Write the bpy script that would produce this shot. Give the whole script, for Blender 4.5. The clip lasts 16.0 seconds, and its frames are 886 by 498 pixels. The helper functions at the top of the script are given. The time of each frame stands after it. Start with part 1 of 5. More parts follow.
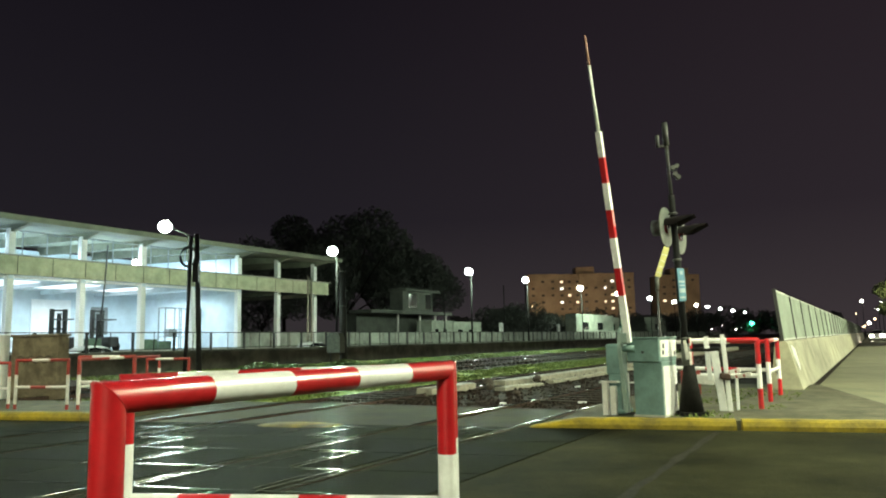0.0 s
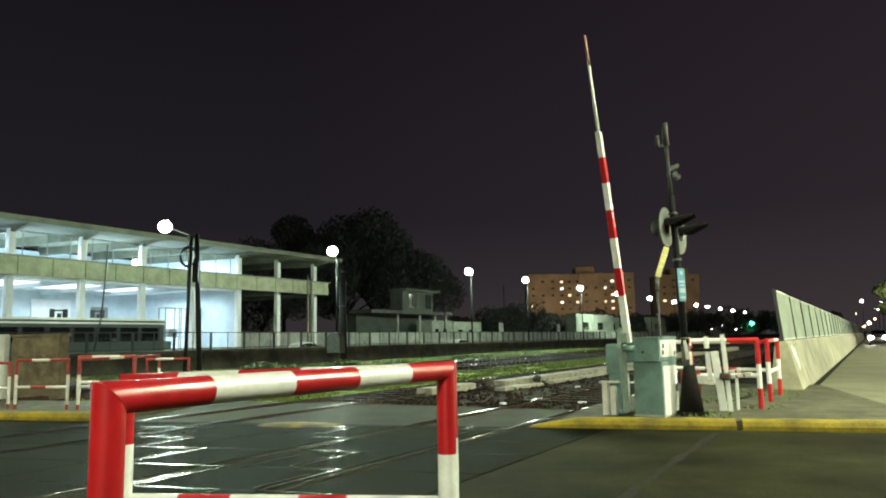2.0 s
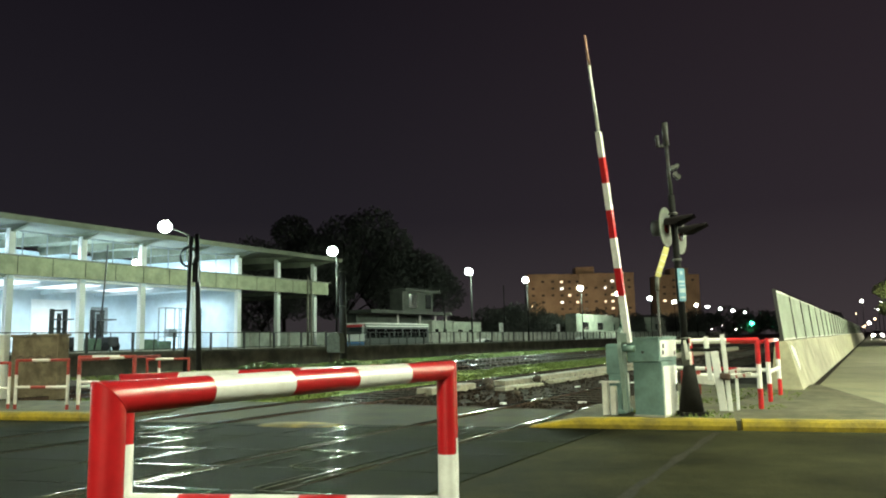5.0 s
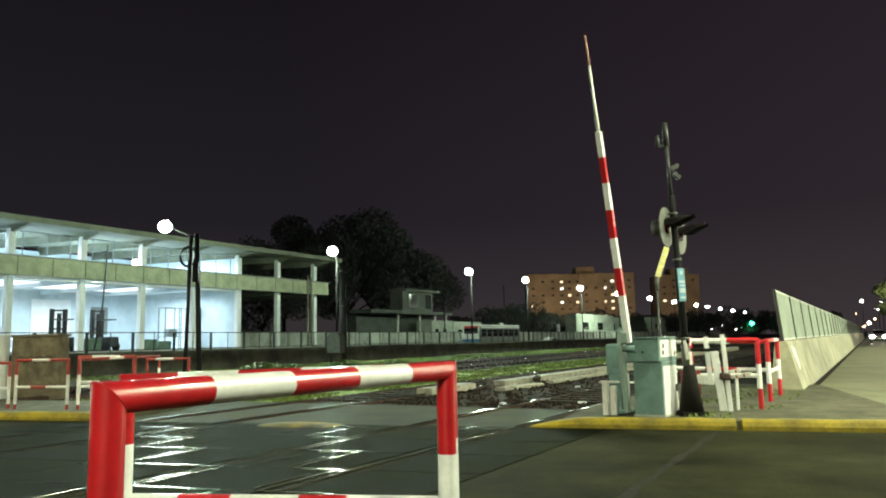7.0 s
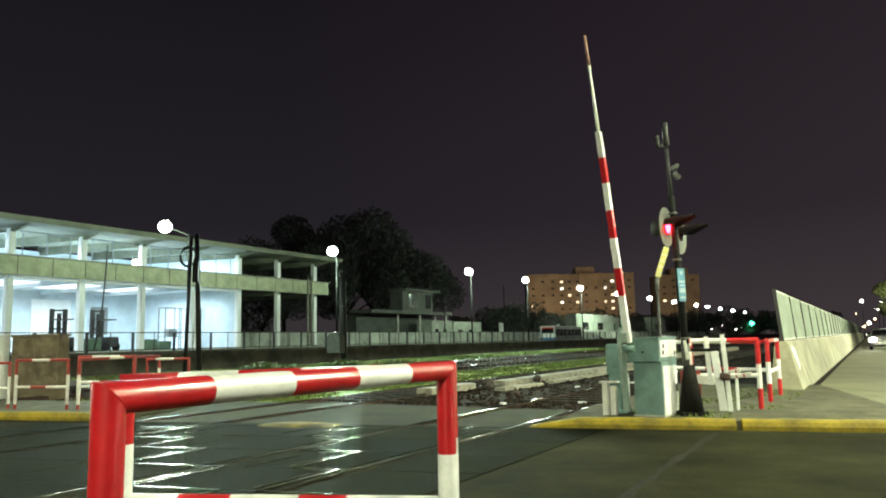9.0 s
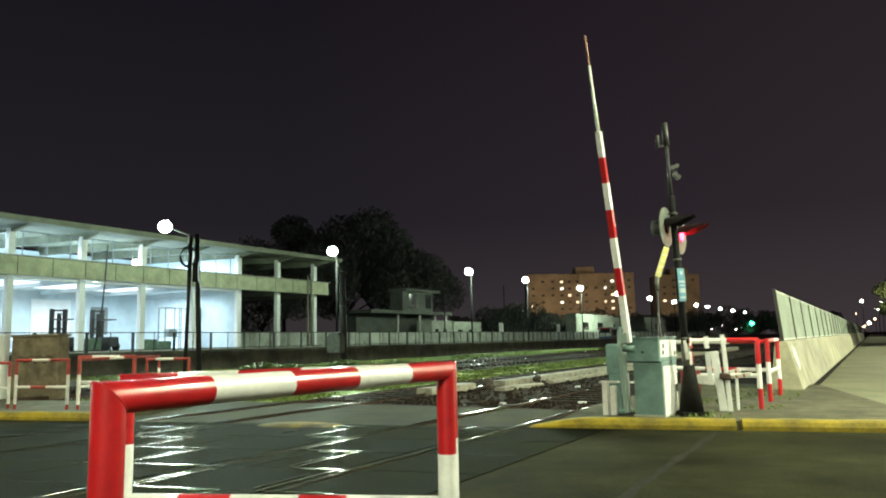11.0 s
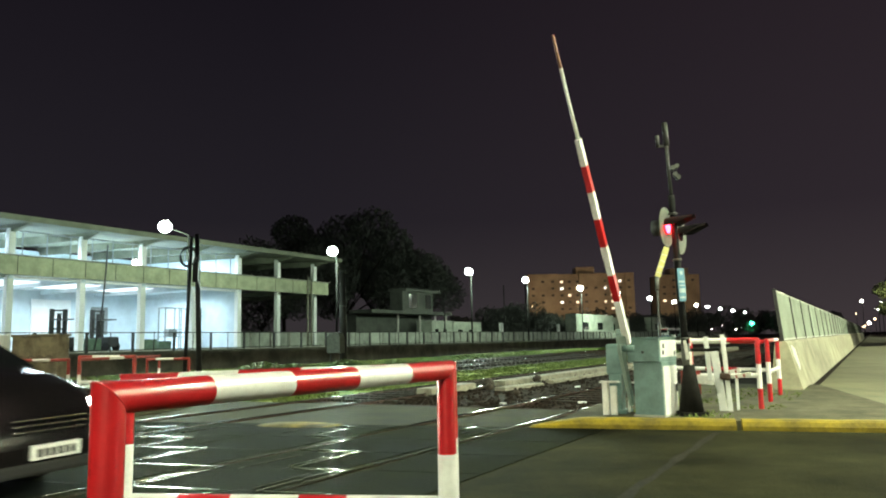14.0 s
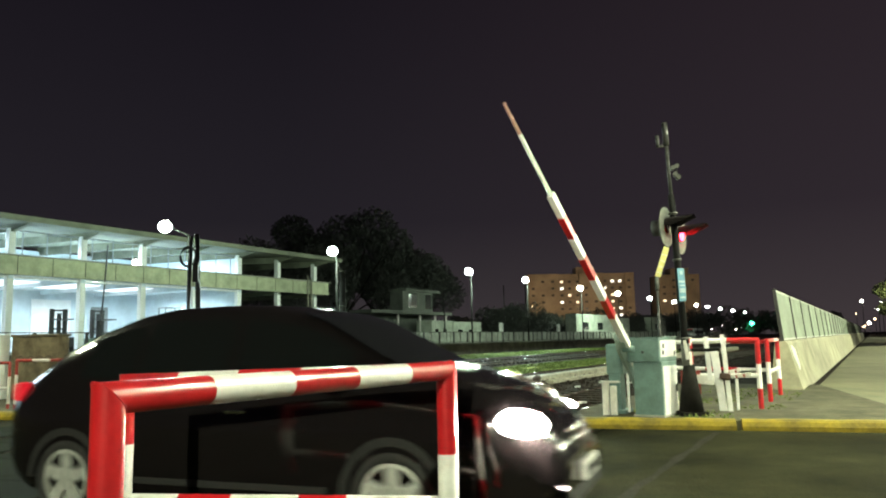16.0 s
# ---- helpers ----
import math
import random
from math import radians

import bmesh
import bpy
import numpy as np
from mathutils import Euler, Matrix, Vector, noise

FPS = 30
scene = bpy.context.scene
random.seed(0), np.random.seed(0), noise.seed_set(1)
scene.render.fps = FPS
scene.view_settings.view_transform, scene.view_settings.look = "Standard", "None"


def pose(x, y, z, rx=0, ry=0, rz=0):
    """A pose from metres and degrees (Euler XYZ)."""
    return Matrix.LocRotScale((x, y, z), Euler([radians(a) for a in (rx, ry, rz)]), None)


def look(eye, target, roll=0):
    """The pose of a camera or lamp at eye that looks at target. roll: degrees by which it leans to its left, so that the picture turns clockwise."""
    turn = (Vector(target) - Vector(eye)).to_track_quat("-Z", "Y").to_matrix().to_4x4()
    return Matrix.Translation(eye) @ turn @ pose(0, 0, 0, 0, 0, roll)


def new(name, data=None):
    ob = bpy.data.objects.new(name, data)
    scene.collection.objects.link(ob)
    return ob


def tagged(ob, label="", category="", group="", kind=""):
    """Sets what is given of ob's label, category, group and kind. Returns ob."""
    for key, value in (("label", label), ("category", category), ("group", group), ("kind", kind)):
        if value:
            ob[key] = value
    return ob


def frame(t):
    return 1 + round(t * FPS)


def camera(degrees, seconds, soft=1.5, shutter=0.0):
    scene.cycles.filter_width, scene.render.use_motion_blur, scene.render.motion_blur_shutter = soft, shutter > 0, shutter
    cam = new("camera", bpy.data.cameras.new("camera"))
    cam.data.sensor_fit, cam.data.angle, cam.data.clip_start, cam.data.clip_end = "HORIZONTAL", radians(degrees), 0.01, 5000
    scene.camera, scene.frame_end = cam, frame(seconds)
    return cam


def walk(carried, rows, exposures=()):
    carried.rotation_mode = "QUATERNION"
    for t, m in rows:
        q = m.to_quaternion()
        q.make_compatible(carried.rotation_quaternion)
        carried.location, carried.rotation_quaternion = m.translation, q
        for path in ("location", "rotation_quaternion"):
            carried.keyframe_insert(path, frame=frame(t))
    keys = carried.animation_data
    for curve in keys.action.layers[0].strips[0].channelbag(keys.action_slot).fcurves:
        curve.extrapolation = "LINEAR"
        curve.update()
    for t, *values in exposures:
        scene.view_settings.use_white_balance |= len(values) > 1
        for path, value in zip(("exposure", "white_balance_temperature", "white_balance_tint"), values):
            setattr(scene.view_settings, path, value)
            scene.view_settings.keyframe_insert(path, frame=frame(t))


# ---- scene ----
cam = camera(62, 16.0, soft=2.0, shutter=0.7)
EYE = (0.0, 0.0, 1.35)
VIEW = look(EYE, (0.0, 1.0, 1.35 + 0.12339), -1.146)
walk(cam, [(0.0, VIEW), (16.0, VIEW)], exposures=[(0.0, 0.03), (3.0, 0.05), (4.0, 0.14), (5.2, 0.12), (6.5, 0.05), (8.0, 0.16), (9.3, 0.18), (11.3, 0.12), (13.5, 0.1), (15.3, 0.34), (16.0, 0.2)])

# ---- plan: s runs along the railway, w across it (to the far side) ----
TH = radians(29.963)
U = Vector((math.sin(TH), math.cos(TH), 0))
N = Vector((-math.cos(TH), math.sin(TH), 0))
# e runs along the crossing street, f across it (to the railway's far end)
ED = Vector((0.9587, -0.2843, 0))
FD = Vector((0.2843, 0.9587, 0))
RAILWAY = Matrix(((U.x, N.x, 0, 0), (U.y, N.y, 0, 0), (0, 0, 1, 0), (0, 0, 0, 1)))
STREET = Matrix(((ED.x, FD.x, 0, 0), (ED.y, FD.y, 0, 0), (0, 0, 1, 0), (0, 0, 0, 1)))


def T(s, w, z=0.0):
    return U * s + N * w + Vector((0, 0, z))


def R(e, f, z=0.0):
    return ED * e + FD * f + Vector((0, 0, z))


# ---- night sky and large lights ----
world = bpy.data.worlds.new("night_sky")
scene.world = world
world.use_nodes = True
nt = world.node_tree
bg = nt.nodes["Background"]
co = nt.nodes.new("ShaderNodeTexCoord")
sep = nt.nodes.new("ShaderNodeSeparateXYZ")
ramp = nt.nodes.new("ShaderNodeValToRGB")
nt.links.new(co.outputs["Generated"], sep.inputs[0])
nt.links.new(sep.outputs["Z"], ramp.inputs[0])
nt.links.new(ramp.outputs[0], bg.inputs[0])
ramp.color_ramp.elements[0].position = 0.0
ramp.color_ramp.elements[0].color = (0.034, 0.029, 0.031, 1)
ramp.color_ramp.elements[1].position = 0.5
ramp.color_ramp.elements[1].color = (0.007, 0.0055, 0.0086, 1)
haze = ramp.color_ramp.elements.new(0.16)
haze.color = (0.0142, 0.0122, 0.0162, 1)
glowmix = nt.nodes.new("ShaderNodeMix")
glowmix.data_type, glowmix.blend_type = "RGBA", "ADD"
east = nt.nodes.new("ShaderNodeMapRange")
east.inputs[1].default_value, east.inputs[2].default_value = -0.2, 0.8
nt.links.new(sep.outputs["X"], east.inputs[0])
nt.links.new(east.outputs[0], glowmix.inputs[0])
nt.links.new(ramp.outputs[0], glowmix.inputs[6])
glowmix.inputs[7].default_value = (0.014, 0.0085, 0.0095, 1)
nt.links.new(glowmix.outputs[2], bg.inputs[0])
bg.inputs[1].default_value = 1.0


def lamp_light(kind, name, m, energy, color, size=0.3, spot=None):
    d = bpy.data.lights.new(name, kind)
    d.energy, d.color = energy, color
    if kind == "AREA":
        d.shape, d.size, d.size_y = "RECTANGLE", size[0], size[1]
    elif kind == "SPOT":
        d.spot_size, d.spot_blend, d.shadow_soft_size = radians(spot), 0.25, size
    else:
        d.shadow_soft_size = size
    ob = new(name, d)
    ob.matrix_world = m
    return ob


# ---- materials ----
def mat(name, base, rough=0.6, metal=0.0, var=0.0, scale=8.0, bump=0.0, bscale=60.0, second=None, coat=0.0, rvar=0.0, emit=None, strength=0.0, spec=0.5, rnd=0.0):
    """Principled surface with variation at two scales and a fine relief."""
    m = bpy.data.materials.new(name)
    m.use_nodes = True
    t = m.node_tree
    p = t.nodes["Principled BSDF"]
    p.inputs["Base Color"].default_value = (*base, 1)
    p.inputs["Roughness"].default_value = rough
    p.inputs["Metallic"].default_value = metal
    p.inputs["Coat Weight"].default_value = coat
    p.inputs["Specular IOR Level"].default_value = spec
    if emit:
        p.inputs["Emission Color"].default_value = (*emit, 1)
        p.inputs["Emission Strength"].default_value = strength
    if var or bump or rvar:
        tc = t.nodes.new("ShaderNodeTexCoord")
        n1 = t.nodes.new("ShaderNodeTexNoise")
        n1.inputs["Scale"].default_value, n1.inputs["Detail"].default_value, n1.inputs["Roughness"].default_value = scale, 8, 0.65
        n2 = t.nodes.new("ShaderNodeTexNoise")
        n2.inputs["Scale"].default_value, n2.inputs["Detail"].default_value = bscale, 4
        geo = t.nodes.new("ShaderNodeNewGeometry")
        t.links.new(geo.outputs["Position"], n1.inputs["Vector"])
        t.links.new(geo.outputs["Position"], n2.inputs["Vector"])
        if var:
            r = t.nodes.new("ShaderNodeValToRGB")
            r.color_ramp.elements[0].position, r.color_ramp.elements[1].position = 0.36, 0.66
            lo = second or tuple(c * (1 - var) for c in base)
            r.color_ramp.elements[0].color = (*lo, 1)
            r.color_ramp.elements[1].color = (*(min(1, c * (1 + 0.4 * var)) for c in base), 1)
            t.links.new(n1.outputs["Fac"], r.inputs[0])
            mix = t.nodes.new("ShaderNodeMix")
            mix.data_type, mix.blend_type = "RGBA", "MULTIPLY"
            mix.inputs[0].default_value = min(1.0, 0.6 * var + 0.1)
            t.links.new(r.outputs[0], mix.inputs[6])
            t.links.new(n2.outputs["Fac"], mix.inputs[7])
            last = mix.outputs[2]
            if rnd:
                info = t.nodes.new("ShaderNodeObjectInfo")
                hsv = t.nodes.new("ShaderNodeHueSaturation")
                mr = t.nodes.new("ShaderNodeMapRange")
                mr.inputs[3].default_value, mr.inputs[4].default_value = 1 - rnd, 1 + rnd
                t.links.new(info.outputs["Random"], mr.inputs[0])
                t.links.new(mr.outputs[0], hsv.inputs["Value"])
                t.links.new(last, hsv.inputs["Color"])
                last = hsv.outputs[0]
            t.links.new(last, p.inputs["Base Color"])
        if rvar:
            mr = t.nodes.new("ShaderNodeMapRange")
            mr.inputs[1].default_value, mr.inputs[2].default_value = 0.35, 0.65
            mr.inputs[3].default_value, mr.inputs[4].default_value = max(0.02, rough - rvar), min(1, rough + rvar)
            t.links.new(n1.outputs["Fac"], mr.inputs[0])
            t.links.new(mr.outputs[0], p.inputs["Roughness"])
        if bump:
            b = t.nodes.new("ShaderNodeBump")
            b.inputs["Strength"].default_value, b.inputs["Distance"].default_value = min(1, bump), 0.01
            t.links.new(n2.outputs["Fac"], b.inputs["Height"])
            t.links.new(b.outputs[0], p.inputs["Normal"])
    return m


def glow(name, color, strength):
    return mat(name, (0.02, 0.02, 0.02), 0.4, emit=color, strength=strength)


ASPHALT = mat("worn_asphalt", (0.036, 0.036, 0.0185), 0.86, var=0.75, scale=0.6, bump=0.7, bscale=28, rvar=0.1, spec=0.02)
PALE_ASPHALT = mat("pale_side_street", (0.16, 0.155, 0.085), 0.85, var=0.35, scale=0.7, bump=0.4, bscale=80)
SOIL = mat("oily_ballast_soil", (0.042, 0.03, 0.023), 0.95, var=0.6, scale=2.5, bump=0.9, bscale=25, spec=0.06)
PAVING = mat("dirty_concrete_paving", (0.105, 0.1, 0.062), 0.85, var=0.5, scale=2.0, bump=0.4, bscale=50, spec=0.15)
YELLOW = mat("worn_yellow_paint", (0.32, 0.235, 0.012), 0.75, var=0.6, scale=2.2, bump=0.4, bscale=30, second=(0.15, 0.115, 0.02), spec=0.25)
RED = mat("red_gloss_paint", (0.48, 0.013, 0.018), 0.3, var=0.18, scale=9, bump=0.05, bscale=40, coat=0.3)
WHITE = mat("white_gloss_paint", (0.8, 0.8, 0.77), 0.32, var=0.12, scale=9, bump=0.05, bscale=40, coat=0.2)
DIRTY_WHITE = mat("grimy_white_paint", (0.74, 0.72, 0.66), 0.5, var=0.2, scale=7, bump=0.15, bscale=50)
DULL_RED = mat("faded_red_paint", (0.33, 0.03, 0.02), 0.5, var=0.35, scale=9, bump=0.1)
GREY_GREEN = mat("grey_green_enamel", (0.15, 0.25, 0.23), 0.5, var=0.3, scale=4, bump=0.12, bscale=60)
CONCRETE = mat("weathered_concrete", (0.42, 0.41, 0.35), 0.8, var=0.5, scale=1.6, bump=0.4, bscale=40)
WALL_CONCRETE = mat("pale_wall_concrete", (0.43, 0.41, 0.28), 0.8, var=0.4, scale=1.2, bump=0.3, bscale=40)
PLATFORM = mat("dark_platform_face", (0.12, 0.11, 0.085), 0.85, var=0.6, scale=0.8, bump=0.6, bscale=12)
GRASS = mat("grass_blades", (0.14, 0.19, 0.035), 0.8, var=0.3, scale=3, bump=0.0)
STEEL = mat("polished_rail_head", (0.075, 0.075, 0.07), 0.2, 1.0, var=0.6, scale=1.6, rvar=0.05)
GRIMY_RAIL = mat("wet_grimy_rail_head", (0.02, 0.022, 0.012), 0.7, 0.0, var=0.6, scale=3, bump=0.3, bscale=12, rvar=0.1, spec=0.03)
RUST = mat("rusty_rail_side", (0.09, 0.05, 0.035), 0.7, 0.3, var=0.5, scale=12, bump=0.4)
BLACK = mat("black_painted_steel", (0.026, 0.026, 0.025), 0.6, var=0.3, scale=6, bump=0.1)
LAMP_POLE = mat("matt_black_lamp_pole", (0.012, 0.012, 0.012), 0.9, var=0.3, scale=6, spec=0.1)
DARKPOLE = mat("dark_weathered_pole", (0.03, 0.029, 0.026), 0.6, var=0.5, scale=5, bump=0.3)
PANEL = mat("dull_pale_panel", (0.42, 0.44, 0.37), 0.55, var=0.4, scale=0.9, bump=0.1, rnd=0.18)
LAMP_GLOW = glow("cool_lamp_glow", (0.86, 1.0, 0.9), 40.0)


# ---- mesh helpers ----
def box(bm, c, d, m=None, bevel=0.0):
    """A box of size d round c, turned by m, with bevelled edges."""
    g = bmesh.ops.create_cube(bm, size=1.0)
    bmesh.ops.scale(bm, vec=d, verts=g["verts"])
    if bevel:
        es = list({e for v in g["verts"] for e in v.link_edges})
        r = bmesh.ops.bevel(bm, geom=es, offset=bevel, segments=2, affect="EDGES", profile=0.5)
        vs = list({v for f in r["faces"] for v in f.verts} | {v for v in g["verts"] if v.is_valid})
    else:
        vs = g["verts"]
    bmesh.ops.transform(bm, matrix=Matrix.Translation(c) @ (m or Matrix()), verts=vs)
    return vs


def tube(bm, a, b, r, r2=None, n=16, caps=True):
    a, b = Vector(a), Vector(b)
    d = b - a
    m = Matrix.Translation((a + b) / 2) @ d.to_track_quat("Z", "Y").to_matrix().to_4x4()
    g = bmesh.ops.create_cone(bm, cap_ends=caps, segments=n, radius1=r, radius2=r if r2 is None else r2, depth=d.length, matrix=m)
    for v in g["verts"]:
        for f in v.link_faces:
            f.smooth = len(f.verts) == 4
    return g["verts"]


def ball(bm, c, r, n=16, squash=(1, 1, 1)):
    g = bmesh.ops.create_uvsphere(bm, u_segments=n, v_segments=max(6, n // 2), radius=r)
    bmesh.ops.scale(bm, vec=squash, verts=g["verts"])
    bmesh.ops.translate(bm, vec=c, verts=g["verts"])
    for v in g["verts"]:
        for f in v.link_faces:
            f.smooth = True


def bent(bm, pts, r, n=14, before=None, after=None, slots=None):
    """A round tube through points, mitred at its corners; before, after: the ways of the tubes that it meets; slots: a material for each length."""
    pts = [Vector(p) for p in pts]
    rings = []
    side = None
    for i, p in enumerate(pts):
        a = (p - pts[i - 1]).normalized() if i else (Vector(before) if before else (pts[1] - p)).normalized()
        b = (pts[i + 1] - p).normalized() if i + 1 < len(pts) else (Vector(after) if after else a).normalized()
        t = (a + b).normalized()
        if side is None:
            side = t.orthogonal().normalized()
        side = (side - t * side.dot(t)).normalized()
        up = t.cross(side)
        k = 1 / max(0.5, t.dot(a))
        ring = []
        for j in range(n):
            q = 2 * math.pi * j / n
            o = side * math.cos(q) + up * math.sin(q)
            h = (b - a)
            if h.length > 1e-5:
                h.normalize()
                o = o + h * o.dot(h) * (k - 1)
            ring.append(bm.verts.new(p + o * r))
        rings.append(ring)
    for i, (x, y) in enumerate(zip(rings, rings[1:])):
        for j in range(n):
            f = bm.faces.new((x[j], x[(j + 1) % n], y[(j + 1) % n], y[j]))
            f.smooth = True
            f.material_index = slots[i] if slots else 0
    if not before:
        bm.faces.new(rings[0][::-1])
    if not after:
        bm.faces.new(rings[-1])


def prism(bm, pts, a, b, axis="x"):
    """An outline drawn in a plane and pushed from a to b along the axis."""
    def put(p, q):
        return (q, p[0], p[1]) if axis == "x" else (p[0], q, p[1]) if axis == "y" else (p[0], p[1], q)
    lo = [bm.verts.new(put(p, a)) for p in pts]
    hi = [bm.verts.new(put(p, b)) for p in pts]
    n = len(pts)
    for i in range(n):
        bm.faces.new((lo[i], lo[(i + 1) % n], hi[(i + 1) % n], hi[i]))
    bm.faces.new(lo[::-1])
    bm.faces.new(hi)
    bmesh.ops.recalc_face_normals(bm, faces=bm.faces[:])


def mesh_of(name, bm, material):
    bmesh.ops.recalc_face_normals(bm, faces=bm.faces[:])
    me = bpy.data.meshes.new(name)
    bm.to_mesh(me)
    bm.free()
    for m in (material if isinstance(material, (list, tuple)) else [material]):
        me.materials.append(m)
    return me


def part(name, bm, material, parent, label=""):
    ob = new(name, mesh_of(name, bm, material))
    ob.parent = parent
    return tagged(ob, label)


def piece(name, me, parent, m):
    """An object of its own on a shared mesh."""
    ob = new(name, me)
    ob.parent = parent
    ob.matrix_basis = m
    return ob


def thing(name, m, label, category, group="", kind=""):
    ob = new(name)
    ob.matrix_world = m
    return tagged(ob, label, category, group, kind)


def solid(name, bm, material, label, category, group="", kind="", m=None):
    ob = new(name, mesh_of(name, bm, material))
    if m:
        ob.matrix_world = m
    return tagged(ob, label, category, group, kind)


BM = bmesh.new

# ---- lights of the place ----
COOL = (0.76, 1.0, 0.76)
LAMP_S = [26.9, 41.4, 62.1, 75.5, 93.4, 110.0, 128.7, 146.9, 167.5, 180.3, 197.4, 216.7, 238.7]
for s in LAMP_S[:5]:
    lamp_light("POINT", "platform_and_fill_light", Matrix.Translation(T(s, 32.2, 7.0)), 3000, COOL, 0.25)
for s in LAMP_S[:4]:
    lamp_light("SPOT", "platform_and_fill_light", look(T(s, 32.2, 7.3), T(s - 6, 15.0, 0)), 12000, COOL, 0.25, 120)
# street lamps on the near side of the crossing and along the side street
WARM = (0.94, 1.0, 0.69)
# all out of view; third and fourth added to brighten yard and left railings
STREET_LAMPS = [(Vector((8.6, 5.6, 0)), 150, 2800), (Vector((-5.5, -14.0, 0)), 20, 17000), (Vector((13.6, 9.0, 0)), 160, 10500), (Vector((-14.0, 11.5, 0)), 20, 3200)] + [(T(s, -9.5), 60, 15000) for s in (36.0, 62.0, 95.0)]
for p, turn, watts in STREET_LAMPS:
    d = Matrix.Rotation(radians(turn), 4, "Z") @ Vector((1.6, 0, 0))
    lamp_light("SPOT", "street_and_fill_light", Matrix.Translation(p + d + Vector((0, 0, 7.9))), watts, WARM, 0.2, 172)


# ---- ground and street ----
def sheet(bm, corners, z=0.0, nx=1, ny=1):
    a, b, c, d = [Vector(p) for p in corners]
    vs = [[bm.verts.new((a.lerp(b, i / nx)).lerp(d.lerp(c, i / nx), j / ny) + Vector((0, 0, z))) for i in range(nx + 1)] for j in range(ny + 1)]
    for j in range(ny):
        for i in range(nx):
            bm.faces.new((vs[j][i], vs[j][i + 1], vs[j + 1][i + 1], vs[j + 1][i]))


bm = BM()
sheet(bm, [(-3000, -3000, -0.06), (3000, -3000, -0.06), (3000, 3000, -0.06), (-3000, 3000, -0.06)])
solid("ground", bm, SOIL, "dark oily soil and ballast of the railway yard", "ground", kind="structure")

bm = BM()
sheet(bm, [R(-90, -14, 0), R(70, -14, 0), R(70, 11.45, 0), R(-90, 11.45, 0)], 0, 40, 10)
solid("road", bm, ASPHALT, "damp worn asphalt street over the crossing", "road", kind="structure")


def paved(name, corners, h, material, label):
    bm = BM()
    lo = [bm.verts.new(Vector((p[0], p[1], -0.05))) for p in corners]
    hi = [bm.verts.new(Vector((p[0], p[1], h))) for p in corners]
    n = len(corners)
    for i in range(n):
        bm.faces.new((lo[i], lo[(i + 1) % n], hi[(i + 1) % n], hi[i]))
    bm.faces.new(hi)
    return solid(name, bm, material, label, "pavement", kind="structure")


paved("pavement_island", [R(-1.6, 11.62), R(3.6, 11.62), T(20, 1.2), T(20, 4.4), T(12.6, 4.5)], 0.11, PAVING, "dirty concrete island behind the yellow kerb")
paved("pavement_far", [R(-24, 11.75), R(-10.0, 11.75), R(-10.2, 14.5), R(-24, 14.5)], 0.1, PAVING, "dirty concrete footpath behind the railings")
paved("road_side", [R(2.6, 11.62), R(60, 11.62), T(420, -18), T(420, 1.2), T(19, 1.2)], 0.1, PALE_ASPHALT, "pale side street running along the railway")


def kerb(e0, e1, label, nose=0.0):
    """Rounded yellow kerb stones along the street's edge, with chipped edges; nose: the length over which the first end sinks into the street."""
    bm = BM()
    a, b = 11.36, 11.66
    n = int((e1 - e0) / 0.12)
    rings = []
    for i in range(n + 1):
        e = e0 + (e1 - e0) * i / n
        k = min(1.0, 0.12 + 0.88 * (e - e0) / nose) if nose else 1.0
        c = 0.012 * noise.noise(Vector((e * 2.1, 0, 0))) - 0.03 * max(0, noise.noise(Vector((e * 1.3, 4, 0))) - 0.35)
        rings.append([bm.verts.new((e, y, z * k if z > 0 else z)) for y, z in ((a, -0.03), (a + c * 0.5, 0.06), (a + 0.035, 0.12 + c), (a + 0.10, 0.145 + c), (b, 0.14 + 0.5 * c), (b, -0.03))])
    for p, q in zip(rings, rings[1:]):
        for j in range(5):
            bm.faces.new((p[j], p[j + 1], q[j + 1], q[j]))
    bm.faces.new(rings[0])
    bm.faces.new(rings[-1][::-1])
    return solid("kerb", bm, YELLOW, label, "kerb", "yellow kerbs", "structure", STREET)


bm = BM()
path = [Vector((0.6, 4.9, 0)), Vector((1.37, 6.25, 0)), Vector((2.26, 7.81, 0)), Vector((3.0, 9.2, 0)), Vector((3.85, 10.6, 0))]
edge = [[bm.verts.new(p + Vector((q * 0.88, -q * 0.47, 0)) * (0.05 + 0.05 * noise.noise(p * 1.7 + Vector((q, 0, 0)))) + Vector((0.05 * noise.noise(p * 0.9), 0, 0.004))) for q in (-1, 1)] for a, b in zip(path, path[1:]) for p in [a.lerp(b, k / 12) for k in range(12)]]
for p, q in zip(edge, edge[1:]):
    bm.faces.new((p[0], p[1], q[1], q[0]))
solid("tar_seam", bm, mat("dark_tar_seam", (0.022, 0.02, 0.014), 0.92, var=0.5, scale=6, bump=0.4, spec=0.1), "uneven dark tar seam across the asphalt", "tar seam", kind="structure")
kerb(-2.05, 0.9, "worn yellow painted concrete kerb by the cabinet", 0.7)
kerb(0.98, 14, "worn yellow painted concrete kerb by the side street")
kerb(-24, -9.6, "worn yellow painted concrete kerb by the railings")
bm = BM()
rings = []
for k in range(15):
    e = -6.55 + 1.4 * k / 14
    q = math.sin(math.pi * min(max(k / 14, 0.02), 0.98)) ** 0.35
    rings.append([bm.verts.new((e, 11.2 + (y - 11.2) * (0.5 + 0.5 * q), z * q - 0.01)) for y, z in ((10.82, 0.0), (10.9, 0.035), (11.03, 0.055), (11.2, 0.06), (11.36, 0.055), (11.5, 0.035), (11.58, 0.0))])
